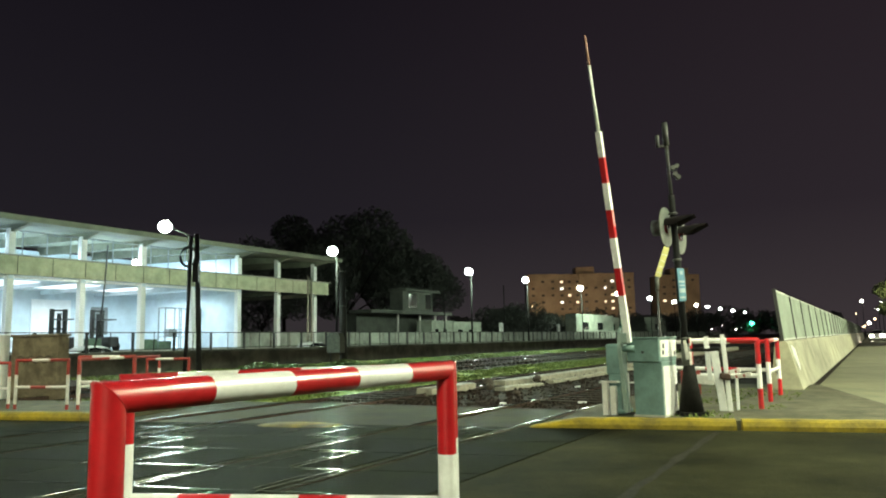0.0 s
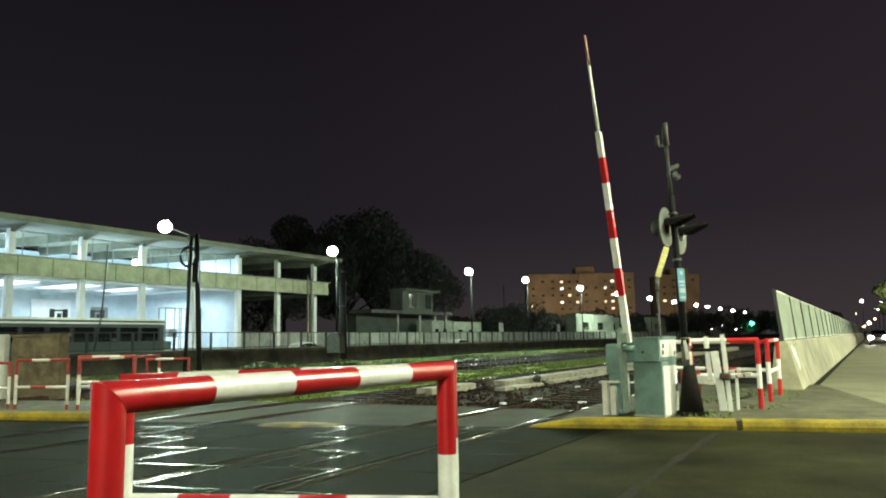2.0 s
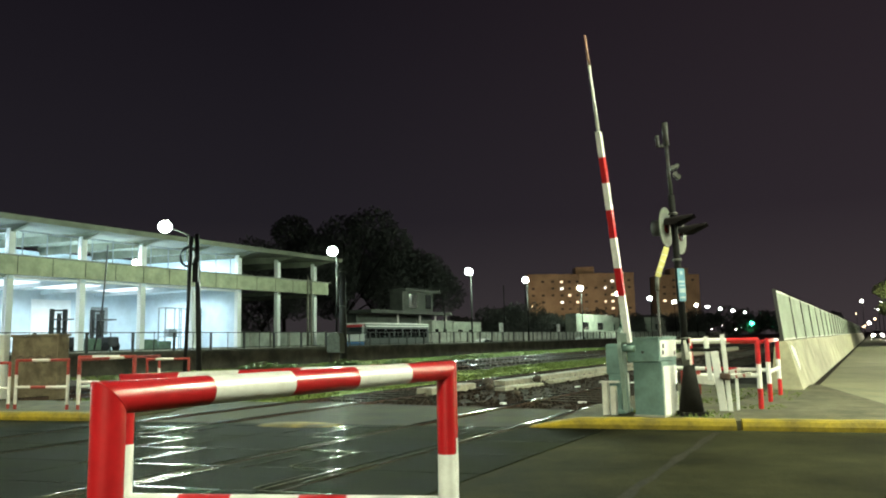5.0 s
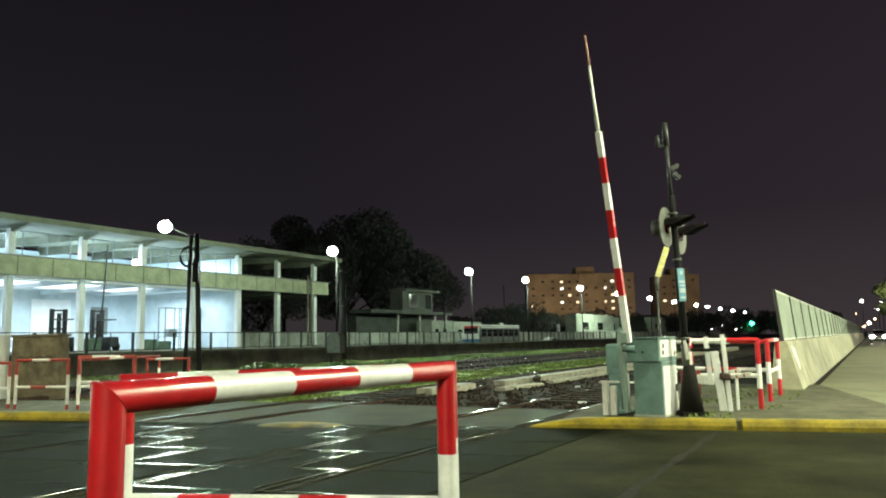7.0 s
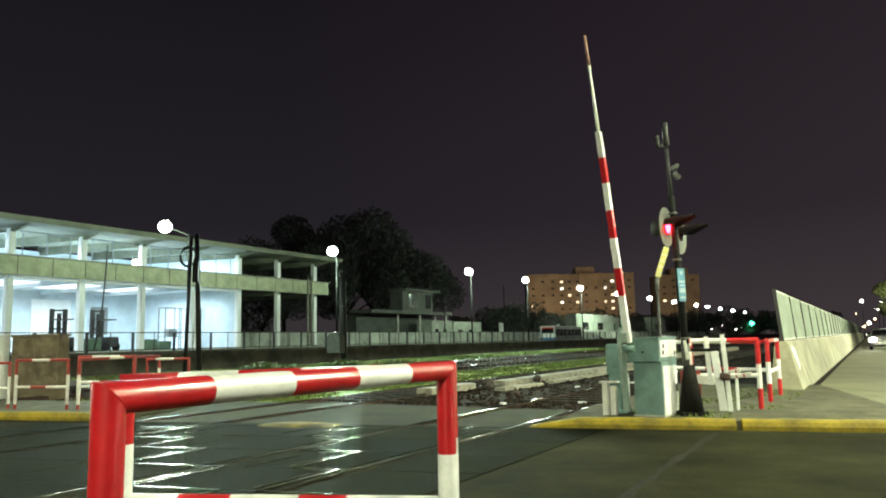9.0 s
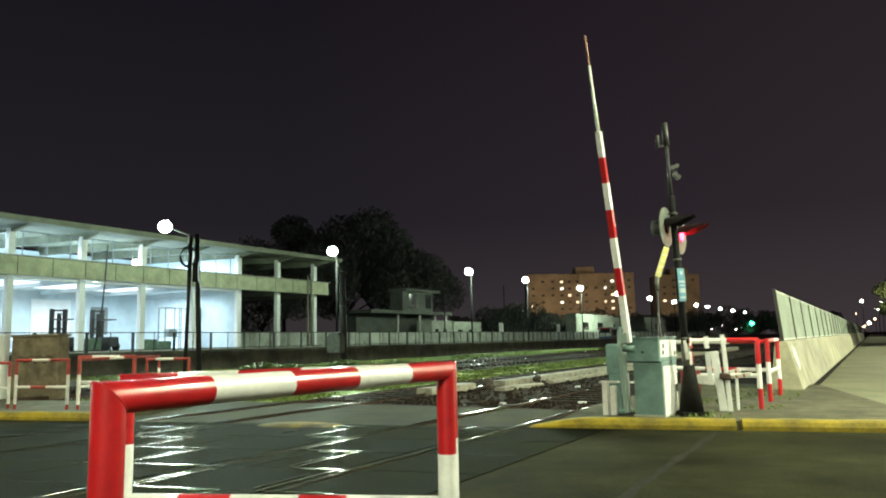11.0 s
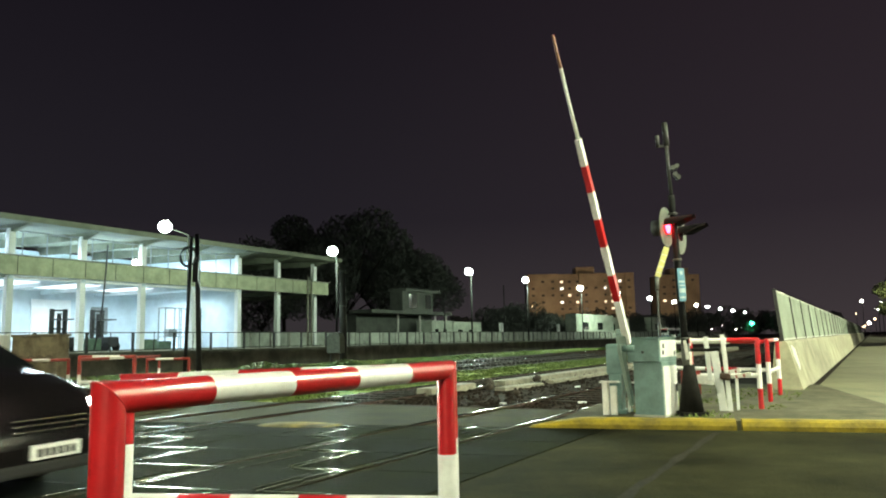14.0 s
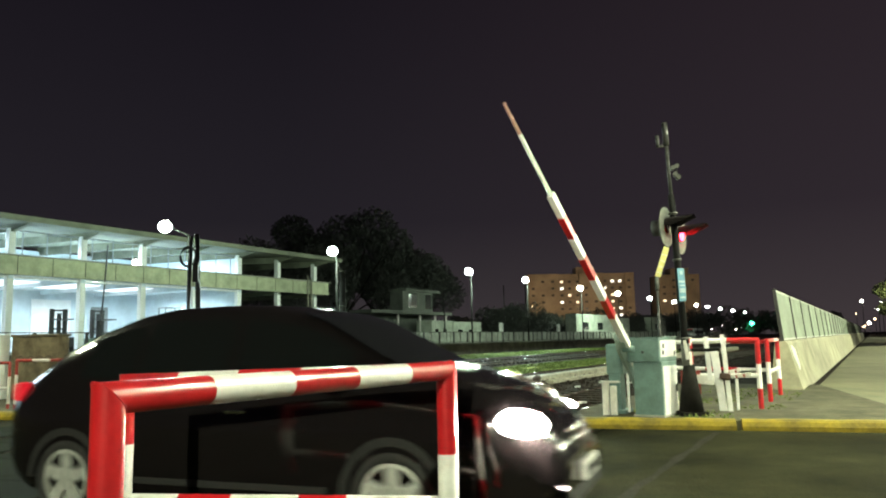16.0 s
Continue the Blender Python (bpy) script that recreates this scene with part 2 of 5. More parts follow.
for p, q in zip(rings, rings[1:]):
    for j in range(6):
        bm.faces.new((p[j], p[j + 1], q[j + 1], q[j])).smooth = True
bm.faces.new(rings[0])
bm.faces.new(rings[-1][::-1])
solid("kerb", bm, mat("faded_yellow_paint", (0.27, 0.2, 0.03), 0.8, var=0.7, scale=3, bump=0.4, bscale=30, second=(0.06, 0.055, 0.03)), "low faded yellow painted concrete divider in the street", "kerb", "yellow kerbs", "structure", STREET)


# ---- railway ----
def rail(w, s0, s1, z=0.0):
    t = thing("rail", RAILWAY, "steel rail with a polished head", "rail", "rails of the railway", "structure")
    # the head is grimy where the street crosses it
    edge = (11.4 - w * N.dot(FD)) / U.dot(FD)
    for a, b, h, m, label in ((s0, edge, 0.008, GRIMY_RAIL, "wet grimy head in the street"), (edge, s1, 0.014, STEEL, "polished head")):
        bm = BM()
        prism(bm, [(w - 0.03, z + 0.0), (w + 0.03, z + 0.0), (w + 0.03, z + h), (w - 0.03, z + h)], a, b, "x")
        part("rail_head", bm, m, t, label)
    bm = BM()
    prism(bm, [(w - 0.07, z - 0.16), (w + 0.07, z - 0.16), (w + 0.07, z - 0.14), (w + 0.012, z - 0.12), (w + 0.03, z - 0.004), (w - 0.03, z - 0.004), (w - 0.012, z - 0.12), (w - 0.07, z - 0.14)], s0, s1, "x")
    part("rail_web", bm, RUST, t)


for w in (4.85, 6.5, 9.95, 11.63, 17.9, 19.6, 21.9, 23.6):
    rail(w, -30, 320, 0.006 if w < 12 else 0.04)


# ---- near chicane frames ----
def stripe_bar(name, a, b, r, cuts, first, parent, n=20, red=None, white=None):
    """A striped tube as one part: red slot 0, white slot 1."""
    a, b = Vector(a), Vector(b)
    bm = BM()
    c = [0.0, *cuts, 1.0]
    for i, (p, q) in enumerate(zip(c, c[1:])):
        isred = (i % 2 == 0) == (first == "red")
        before = set(bm.faces)
        tube(bm, a.lerp(b, p), a.lerp(b, q), r, n=n, caps=i in (0, len(c) - 2) and False)
        for f in bm.faces:
            if f not in before:
                f.material_index = 0 if isred else 1
    bmesh.ops.remove_doubles(bm, verts=bm.verts[:], dist=1e-4)
    return part(name, bm, [red or RED, white or WHITE], parent)


def chicane_frame(a, b, r, label, topcuts, postcuts, low=None, lowcuts=(), z0=0.0):
    """Two posts and a top bar of thick tube with mitred corners; a, b: the bar's ends."""
    o = Vector((a[0], a[1], 0))
    t = thing("crossing_barrier", Matrix.Translation(o), label, "barrier", "chicane barriers")
    A, B = Vector(a) - o, Vector(b) - o
    d = (B - A).normalized()
    up = Vector((0, 0, 1))
    bm = BM()
    bent(bm, [A.lerp(B, k) for k in (0.0, *topcuts, 1.0)], r, 24, up, -up, [i % 2 for i in range(len(topcuts) + 1)])
    part("top_bar", bm, [RED, WHITE], t)
    for P, way in ((A, -d), (B, d)):
        g = Vector((P.x, P.y, z0))
        bm = BM()
        bent(bm, [P.lerp(g, k) for k in (0.0, *postcuts, 1.0)], r, 24, way, None, [i % 2 for i in range(len(postcuts) + 1)])
        post = part("post", bm, [RED, WHITE], t)
        # the weld runs round the mitre
        bm = BM()
        m = (way * -1 + up).normalized()
        e1 = (way + up).normalized()
        e2 = way.cross(up).normalized()
        ring = [P + (e1 * math.cos(q) * 1.414 + e2 * math.sin(q)) * (r * 1.004) for q in [2 * math.pi * i / 32 for i in range(33)]]
        bent(bm, ring, 0.0028, 6)
        part("weld_seam", bm, RED, post)
    if low:
        stripe_bar("lower_bar", Vector((A.x, A.y, low[0])) + d * r, Vector((B.x, B.y, low[1])) - d * r, r * 0.9, lowcuts, "white", t)
    return t


chicane_frame((-0.99, 2.2, 1.2), (0.0, 3.95, 1.19), 0.049, "thick red and white steel tube barrier frame beside the street", (0.185, 0.385, 0.59, 0.80), (0.36, 0.72))
chicane_frame((-2.0, 4.7, 1.13), (0.02, 4.5, 1.17), 0.047, "red and white steel tube barrier frame with a lower bar", (0.17, 0.36, 0.555, 0.765), (0.34, 0.72), (0.405, 0.395), (0.16, 0.33, 0.55, 0.7))


# ---- barrier machine, its arm, cabinet and signal ----
LEVER = mat("pale_grey_green_enamel", (0.27, 0.36, 0.32), 0.5, var=0.25, scale=5, bump=0.1)
FADED_TIP = mat("faded_pink_paint", (0.5, 0.26, 0.22), 0.5, var=0.3, scale=7)
ARM_AT = Vector((2.72, 11.7, 1.14))
def barrier_arm():
    t = thing("boom_barrier", Matrix.Translation(ARM_AT), "red and white striped crossing barrier arm", "barrier arm")

    def inset(bm):
        for v in bm.verts:
            v.co.y += 0.18 * (1 - v.co.z / 4.9)
    z = [(0.12, 0.86), (0.86, 1.29), (1.29, 1.76), (1.76, 2.2), (2.2, 2.62), (2.62, 3.02), (3.02, 3.42)]
    for i, (a, b) in enumerate(z):
        bm = BM()
        box(bm, (0, 0, (a + b) / 2), (0.11, 0.1 - 0.003 * i, b - a), None, 0.006)
        inset(bm)
        part("boom_length", bm, RED if i % 2 == 1 else WHITE, t)
    bm = BM()
    tube(bm, (0, 0, 3.35), (0, 0, 4.45), 0.026, 0.024, 12)
    inset(bm)
    part("boom_extension", bm, WHITE, t, "thin white extension tube")
    bm = BM()
    tube(bm, (0, 0, 4.45), (0, 0, 4.92), 0.024, 0.02, 12)
    inset(bm)
    part("boom_tip", bm, FADED_TIP, t, "faded pinkish tip of the boom")
    bm = BM()
    tube(bm, (0, 0.02, 0.02), (0, 0.26, 0.02), 0.05, n=16)
    part("pivot_shaft", bm, GREY_GREEN, t)
    bm = BM()
    prism(bm, [(-0.06, 0.34), (0.03, 0.29), (0.1, 0.05), (0.085, -0.35), (0.07, -0.98), (-0.06, -0.98), (-0.08, -0.2)], 0.02, 0.075, "y")
    part("counterweight_lever", bm, LEVER, t, "pale grey-green counterweight lever")
    bm = BM()
    box(bm, (0.0, 0.12, 0.2), (0.13, 0.12, 0.16), None, 0.015)
    part("boom_clamp", bm, LEVER, t, "pale clamp holding the boom")
    return t


ARM = barrier_arm()
AWAY = radians(-60)


def arm_pose(deg):
    return Matrix.Translation(ARM_AT) @ Matrix.Rotation(math.atan2(math.sin(AWAY), -math.cos(AWAY)), 4, "Z") @ Matrix.Rotation(radians(deg), 4, "Y")


# ---- screen wall along the side street ----
SCREEN_EDGE = mat("pale_screen_edging", (0.6, 0.62, 0.55), 0.6, var=0.3, scale=3)
SCREEN = mat("pale_green_screen_net", (0.29, 0.35, 0.27), 0.75, var=0.3, scale=0.8, bump=0.2, bscale=120, rnd=0.12)


def screen_wall():
    t = thing("screen_wall", RAILWAY, "pale concrete barrier wall with leaning sheet screens on top", "wall", kind="structure")
    for k in range(14):
        s0 = 18.15 + k * 9.95
        bm = BM()
        prism(bm, [(1.4, 0.06), (2.12, 0.06), (2.06, 0.25), (1.92, 1.16), (1.72, 1.18), (1.66, 1.12), (1.46, 0.26)], s0, s0 + 9.9, "x")
        part("barrier_block", bm, WALL_CONCRETE, t, "pale stained concrete block")
    me = None
    bm = BM()
    prism(bm, [(18.62, 1.08), (19.2, 0.98), (19.15, 0.6), (18.75, 0.5), (18.5, 0.85)], -0.006, 0.006, "y")
    for v in bm.verts:
        v.co.y += 1.655 - 0.2326 * (1.12 - v.co.z) - 0.008
    part("paint_patch", bm, WHITE, t, "small bright white paint patch")
    lean = Matrix.Rotation(radians(-5), 4, "X")
    for k in range(41):
        s0 = 18.35 + k * 3.32
        if me is None:
            bm = BM()
            box(bm, (1.68, 0, 0.58), (3.2, 0.012, 1.1))
            me = mesh_of("screen_panel", bm, SCREEN)
            bm = BM()
            box(bm, (0, 0.0, 0.58), (0.09, 0.07, 1.2))
            post = mesh_of("screen_post", bm, BLACK)
            bm = BM()
            for i in range(2):
                box(bm, (1.68, -0.012, 0.03 + i * 1.11), (3.24, 0.02, 0.045), None, 0.006)
            edge = mesh_of("screen_frame", bm, SCREEN_EDGE)
        piece("screen_frame", edge, t, Matrix.Translation((s0, 1.78, 1.18)) @ lean)
        m = Matrix.Translation((s0, 1.78, 1.18)) @ lean
        piece("screen_panel", me, t, m)
        piece("screen_post", post, t, m)
    return t


screen_wall()


# ---- platform with its railing ----
bm = BM()
prism(bm, [(33.0, -0.06), (36.2, -0.06), (36.2, 1.06), (32.92, 1.06), (32.92, 0.9), (33.0, 0.9)], -25, 330, "x")
solid("platform", bm, PLATFORM, "dark soot-stained platform edge wall", "platform", kind="structure", m=RAILWAY)


def platform_railing():
    t = thing("platform_railing", RAILWAY, "dark steel railing on the platform edge", "railing")
    for z in (1.16, 2.05):
        bm = BM()
        box(bm, (150, 33.25, z), (350, 0.05, 0.05))
        part("rail_bar", bm, BLACK, t)
    bm = BM()
    box(bm, (0, 0, 0.5), (0.11, 0.1, 1.0))
    post = mesh_of("railing_post", bm, BLACK)
    bm = BM()
    box(bm, (0, 0, 0.5), (0.035, 0.035, 0.98))
    baluster = mesh_of("baluster", bm, BLACK)
    for k in range(120):
        s = -24.5 + k * 2.62
        piece("railing_post", post, t, Matrix.Translation((s, 33.25, 1.06)))
        piece("baluster", baluster, t, Matrix.Translation((s + 1.31, 33.25, 1.06)))
    return t


platform_railing()


def far_fence():
    t = thing("panel_fence", RAILWAY, "pale concrete panel fence beyond the back road", "fence")
    bm = BM()
    box(bm, (0, 0, 1.2), (2.42, 0.08, 2.36), None, 0.02)
    panel = mesh_of("panel", bm, PANEL)
    bm = BM()
    box(bm, (0, 0, 1.22), (0.14, 0.14, 2.44))
    post = mesh_of("fence_post", bm, CONCRETE)
    for k in range(110):
        s = 45.6 + k * 2.56
        piece("panel", panel, t, Matrix.Translation((s + 1.28, 47.6, -0.02)))
        piece("fence_post", post, t, Matrix.Translation((s, 47.55, -0.02)))
    return t


far_fence()
bm = BM()
sheet(bm, [T(-40, 36.3, -0.02), T(340, 36.3, -0.02), T(340, 45.2, -0.02), T(-40, 45.2, -0.02)], 0, 30, 2)
solid("road_back", bm, ASPHALT, "dark asphalt road behind the platform", "road", kind="structure")


def platform_lamp(s, reach=0.55, tall=7.75):
    t = thing("platform_lamp", Matrix.Translation(T(s + reach, 33.1, 0)) @ RAILWAY, "tall dark lamp pole with a glaring cool white lamp", "street lamp", "platform lamps")
    bm = BM()
    tube(bm, (0, 0, 0), (0, 0, tall - 0.3), 0.085, 0.06, 12)
    part("pole", bm, LAMP_POLE, t)
    bm = BM()
    bent(bm, [(0, 0, tall - 0.6), (-0.1, 0, tall - 0.2), (-reach, 0, tall + 0.1)], 0.05, 8)
    part("bracket", bm, LAMP_POLE, t)
    bm = BM()
    ball(bm, (-reach, -0.1, tall + 0.05), 0.37, 24, (1, 1, 0.9))
    part("luminaire", bm, LAMP_GLOW, t, "glaring cool white luminaire")
    return t


for i, s in enumerate(LAMP_S):
    platform_lamp(s, 1.75 if i == 0 else 0.6)


# ---- lit two-storey depot building ----
PARAPET = mat("pale_stained_parapet", (0.52, 0.54, 0.36), 0.8, var=0.3, scale=1.1, bump=0.2, bscale=30)
INTERIOR = mat("pale_interior_wall", (0.6, 0.7, 0.76), 0.7, var=0.15, scale=0.8, bump=0.05)
# soffit concrete: colour darkened and greened to hold its dim lamplit look
CEILING = mat("lamp_toned_concrete_soffit", (0.2, 0.21, 0.15), 0.8, var=0.3, scale=0.7, bump=0.2, bscale=20)
COLUMN_S = [21.0, 25.93, 30.79, 35.58, 40.32, 45.08, 49.84, 54.85]


def depot():
    t = thing("depot_building", RAILWAY, "lit two-storey concrete depot with open end bays", "building")
    bm = BM()
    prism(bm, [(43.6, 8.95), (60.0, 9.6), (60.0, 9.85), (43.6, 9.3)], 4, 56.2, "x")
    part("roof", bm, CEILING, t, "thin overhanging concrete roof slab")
    bm = BM()
    box(bm, (30.1, 45.45, 6.45), (52.2, 0.35, 1.15), None, 0.02)
    part("parapet", bm, PARAPET, t, "stained concrete parapet beam")
    for s in COLUMN_S:
        bm = BM()
        box(bm, (s, 46.0, 4.4), (0.42, 0.42, 8.8), None, 0.03)
        part("column", bm, WHITE, t, "white painted concrete column")
        bm = BM()
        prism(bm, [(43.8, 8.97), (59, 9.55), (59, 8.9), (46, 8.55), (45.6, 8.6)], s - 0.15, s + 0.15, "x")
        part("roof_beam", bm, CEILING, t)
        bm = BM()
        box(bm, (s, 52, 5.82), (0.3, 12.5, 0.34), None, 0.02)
        # beams past the lit bays get the darker soffit colour
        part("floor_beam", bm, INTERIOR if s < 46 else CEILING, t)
    bm = BM()
    box(bm, (24.6, 52.4, 6.1), (41, 13.4, 0.22))
    part("upper_floor", bm, INTERIOR, t)
    bm = BM()
    box(bm, (24.6, 58.8, 4.6), (41, 0.3, 9.2))
    part("back_wall", bm, INTERIOR, t, "pale bluish interior wall")
    bm = BM()
    box(bm, (45.2, 52.5, 4.6), (0.25, 12.6, 9.1))
    part("end_wall", bm, INTERIOR, t)
    bm = BM()
    box(bm, (4.2, 52.5, 4.6), (0.25, 12.6, 9.1))
    part("end_wall", bm, INTERIOR, t)
    bm = BM()
    box(bm, (30, 52, 0.5), (52, 14, 1.1))
    part("ground_floor", bm, CONCRETE, t)
    return t


DEPOT = depot()
bm = BM()
ball(bm, (35.2, 46.3, 7.4), 0.24, 16, (1, 0.7, 1))
part("flood_lamp", bm, LAMP_GLOW, DEPOT, "glaring white flood lamp over the parapet")
bm = BM()
tube(bm, (35.2, 46.3, 7.05), (35.2, 46.3, 7.3), 0.05, n=8)
part("flood_bracket", bm, LAMP_POLE, DEPOT)
for s in (10, 18, 26, 34, 41.5):
    lamp_light("AREA", "depot_light", Matrix.Translation(T(s, 51.5, 5.45)) @ RAILWAY, 1050, (0.7, 0.9, 1.0), (3.5, 6))
    lamp_light("AREA", "depot_light", Matrix.Translation(T(s, 51.5, 8.6)) @ RAILWAY, 1700, (0.72, 0.9, 1.0), (3.5, 6))
LENSES = []


# ---- street furniture round the crossing ----
def street_lamp(p, turn):
    t = thing("street_lamp", Matrix.Translation(p) @ Matrix.Rotation(radians(turn), 4, "Z"), "unseen grey steel street lamp lighting the crossing", "street lamp", "street lamps")
    bm = BM()
    tube(bm, (0, 0, 0), (0, 0, 7.6), 0.1, 0.06, 12)
    part("pole", bm, DARKPOLE, t)
    bm = BM()
    bent(bm, [(0, 0, 7.5), (0.3, 0, 8.0), (1.5, 0, 8.15)], 0.04, 8)
    part("arm", bm, DARKPOLE, t)
    bm = BM()
    box(bm, (1.6, 0, 8.1), (0.6, 0.28, 0.12), None, 0.04)
    part("head", bm, DARKPOLE, t)
    bm = BM()
    box(bm, (1.6, 0, 8.025), (0.5, 0.22, 0.04), None, 0.015)
    part("lens", bm, LAMP_GLOW, t)


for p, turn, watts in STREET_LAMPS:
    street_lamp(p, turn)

BELL = mat("pale_bracket_metal", (0.12, 0.125, 0.11), 0.7, var=0.4, scale=9)
TAR = mat("black_tarred_base", (0.014, 0.013, 0.011), 0.9, var=0.4, scale=9, bump=0.4, spec=0.15)
PLATE = mat("grey_back_plate", (0.12, 0.13, 0.11), 0.65, var=0.4, scale=7)
RED_ON = glow("lit_red_lens", (1.0, 0.006, 0.014), 110.0)
VISOR = mat("dark_visor_paint", (0.02, 0.015, 0.015), 0.6, var=0.2, scale=9)
RED_OFF = mat("dark_red_lens", (0.12, 0.006, 0.006), 0.15, coat=0.5)
SIGN_YELLOW = mat("reflective_yellow_board", (0.6, 0.56, 0.2), 0.5, var=0.15, scale=9)
SIGN_BLUE = mat("faded_blue_sign", (0.07, 0.2, 0.27), 0.6, var=0.25, scale=8)
SIGN_WHITE = mat("white_sign_bars", (0.3, 0.36, 0.38), 0.6, var=0.1, scale=8)


def crossing_signal():
    base, top = Vector((3.83, 11.74, 0.11)), Vector((3.67, 11.76, 4.78))
    t = thing("crossing_signal", Matrix.Translation(base), "black crossing signal mast with two red flashing lamps", "signal")
    d = (top - base)

    def at(z):
        return d * ((z - base.z) / d.z)
    bm = BM()
    tube(bm, at(0.5), at(3.6), 0.062, 0.05, 16)
    part("mast", bm, LAMP_POLE, t)
    bm = BM()
    tube(bm, at(3.6), at(4.42), 0.028, 0.026, 12)
    part("upper_mast", bm, BLACK, t)
    bm = BM()
    tube(bm, at(4.42), at(4.81), 0.05, 0.045, 16)
    tube(bm, at(4.40) + Vector((-0.14, 0, 0)), at(4.6) + Vector((-0.14, 0, 0)), 0.03, 0.03, 10)
    box(bm, at(4.42) + Vector((-0.07, 0, 0)), (0.16, 0.03, 0.04))
    part("mast_cap", bm, BLACK, t, "black cap fitting")
    bm = BM()
    prism(bm, [(-0.2, -0.2), (0.2, -0.2), (0.2, 0.2), (-0.2, 0.2)], 0.0, 0.06, "z")
    tube(bm, (0, 0, 0.05), (0, 0, 0.78), 0.19, 0.085, 20)
    part("mast_base", bm, TAR, t, "black conical cast base")
    bm = BM()
    tube(bm, at(0.88), at(1.22), 0.075, 0.07, 14)
    part("sleeve", bm, BELL, t, "peeling pale paper round the mast")
    for k, (z, a, w, h) in enumerate(((1.12, -0.5, 0.05, 0.3), (0.98, 0.3, 0.04, 0.22), (1.25, 0.7, 0.035, 0.14))):
        bm = BM()
        box(bm, at(z) + Vector((0.075 * math.sin(a) + 0.02, -0.08 * math.cos(a), 0)), (w, 0.008, h), Matrix.Rotation(a, 4, "Z") @ Matrix.Rotation(0.12 * (k - 1), 4, "Y"), 0.002)
        part("paper_flap", bm, DIRTY_WHITE, t, "torn pale paper flap")
    for z in (1.3, 1.9, 2.55, 3.3):
        bm = BM()
        tube(bm, at(z - 0.015), at(z + 0.015), 0.072, n=14)
        part("mast_band", bm, BELL, t)
    bm = BM()
    for k, (dx, dz) in enumerate(((0.06, 0.03), (0.12, 0.06), (0.09, -0.07), (0.14, -0.12))):
        tube(bm, at(4.02) + Vector((dx, -0.05, dz)), at(4.02) + Vector((dx + 0.02, 0.06, dz)), 0.038, 0.036, 12)
    part("bell", bm, BELL, t, "pale warning bell")
    n = Vector((0.814, -0.58, 0))
    p = Vector((0.58, 0.814, 0))
    face = Matrix(((p.x, n.x, 0, 0), (p.y, n.y, 0, 0), (0, 0, 1, 0), (0, 0, 0, 1)))
    c0 = Vector((3.59, 11.75, 3.08)) - base
    bm = BM()
    tube(bm, c0 - n * 0.12 - p * 0.05, c0 - n * 0.12 + p * 0.78, 0.03, n=10)
    part("cross_arm", bm, BLACK, t)
    for k in (0, 1):
        c = c0 + p * (0.68 * k) + Vector((0, 0, -0.06 * k))
        lampm = Matrix.Translation(c) @ face
        ob = new("signal_lamp")
        ob.parent, ob.matrix_basis = t, lampm
        bm = BM()
        tube(bm, (0, 0, 0), (0, 0.016, 0), 0.32, n=40)
        plate = part("back_plate", bm, PLATE, ob, "round grey backing plate")
        bm = BM()
        tube(bm, (0, -0.2, 0), (0, -0.004, 0), 0.13, n=20)
        part("lamp_housing", bm, BLACK, ob)
        bm = BM()
        tube(bm, (0, 0.018, 0), (0, 0.032, 0), 0.105, n=24)
        part("dark_lens", bm, RED_OFF, ob)
        bm = BM()
        ring = []
        for a in range(-10, 11):
            q = math.radians(90 + a * 8.6)
            for y, r in ((0.02, 0.15), (0.46 if abs(a) < 6 else 0.46 - 0.055 * (abs(a) - 5), 0.165)):
                ring.append(bm.verts.new((r * math.cos(q), y, r * math.sin(q))))
        for a in range(20):
            bm.faces.new((ring[2 * a], ring[2 * a + 1], ring[2 * a + 3], ring[2 * a + 2]))
        g = bmesh.ops.solidify(bm, geom=bm.faces[:], thickness=0.004)
        part("hood", bm, VISOR, ob, "long black tunnel visor")
        bm = BM()
        ball(bm, (0, 0, 0), 0.1, 20, (1, 0.28, 1))
        LENSES.append(part("lit_lens", bm, RED_ON, ob, "glowing red lens"))
    # sign on the mast
    m = Matrix.Translation(Vector((3.755, 11.63, 2.14)) - base) @ Matrix.Rotation(radians(40), 4, "Z") @ Matrix.Rotation(radians(-2), 4, "Y")
    ob = new("sign")
    ob.parent, ob.matrix_basis = t, m
    bm = BM()
    box(bm, (0, 0, 0), (0.2, 0.012, 0.52), None, 0.004)
    part("sign_board", bm, SIGN_BLUE, ob, "faded blue sign board")
    for z, w, h in ((0.19, 0.07, 0.06), (0.05, 0.15, 0.035), (-0.01, 0.15, 0.02), (-0.09, 0.16, 0.07), (-0.2, 0.15, 0.03)):
        bm = BM()
        box(bm, (0, -0.009, z), (w, 0.004, h))
        part("text_bar", bm, SIGN_WHITE, ob)
    return t


crossing_signal()


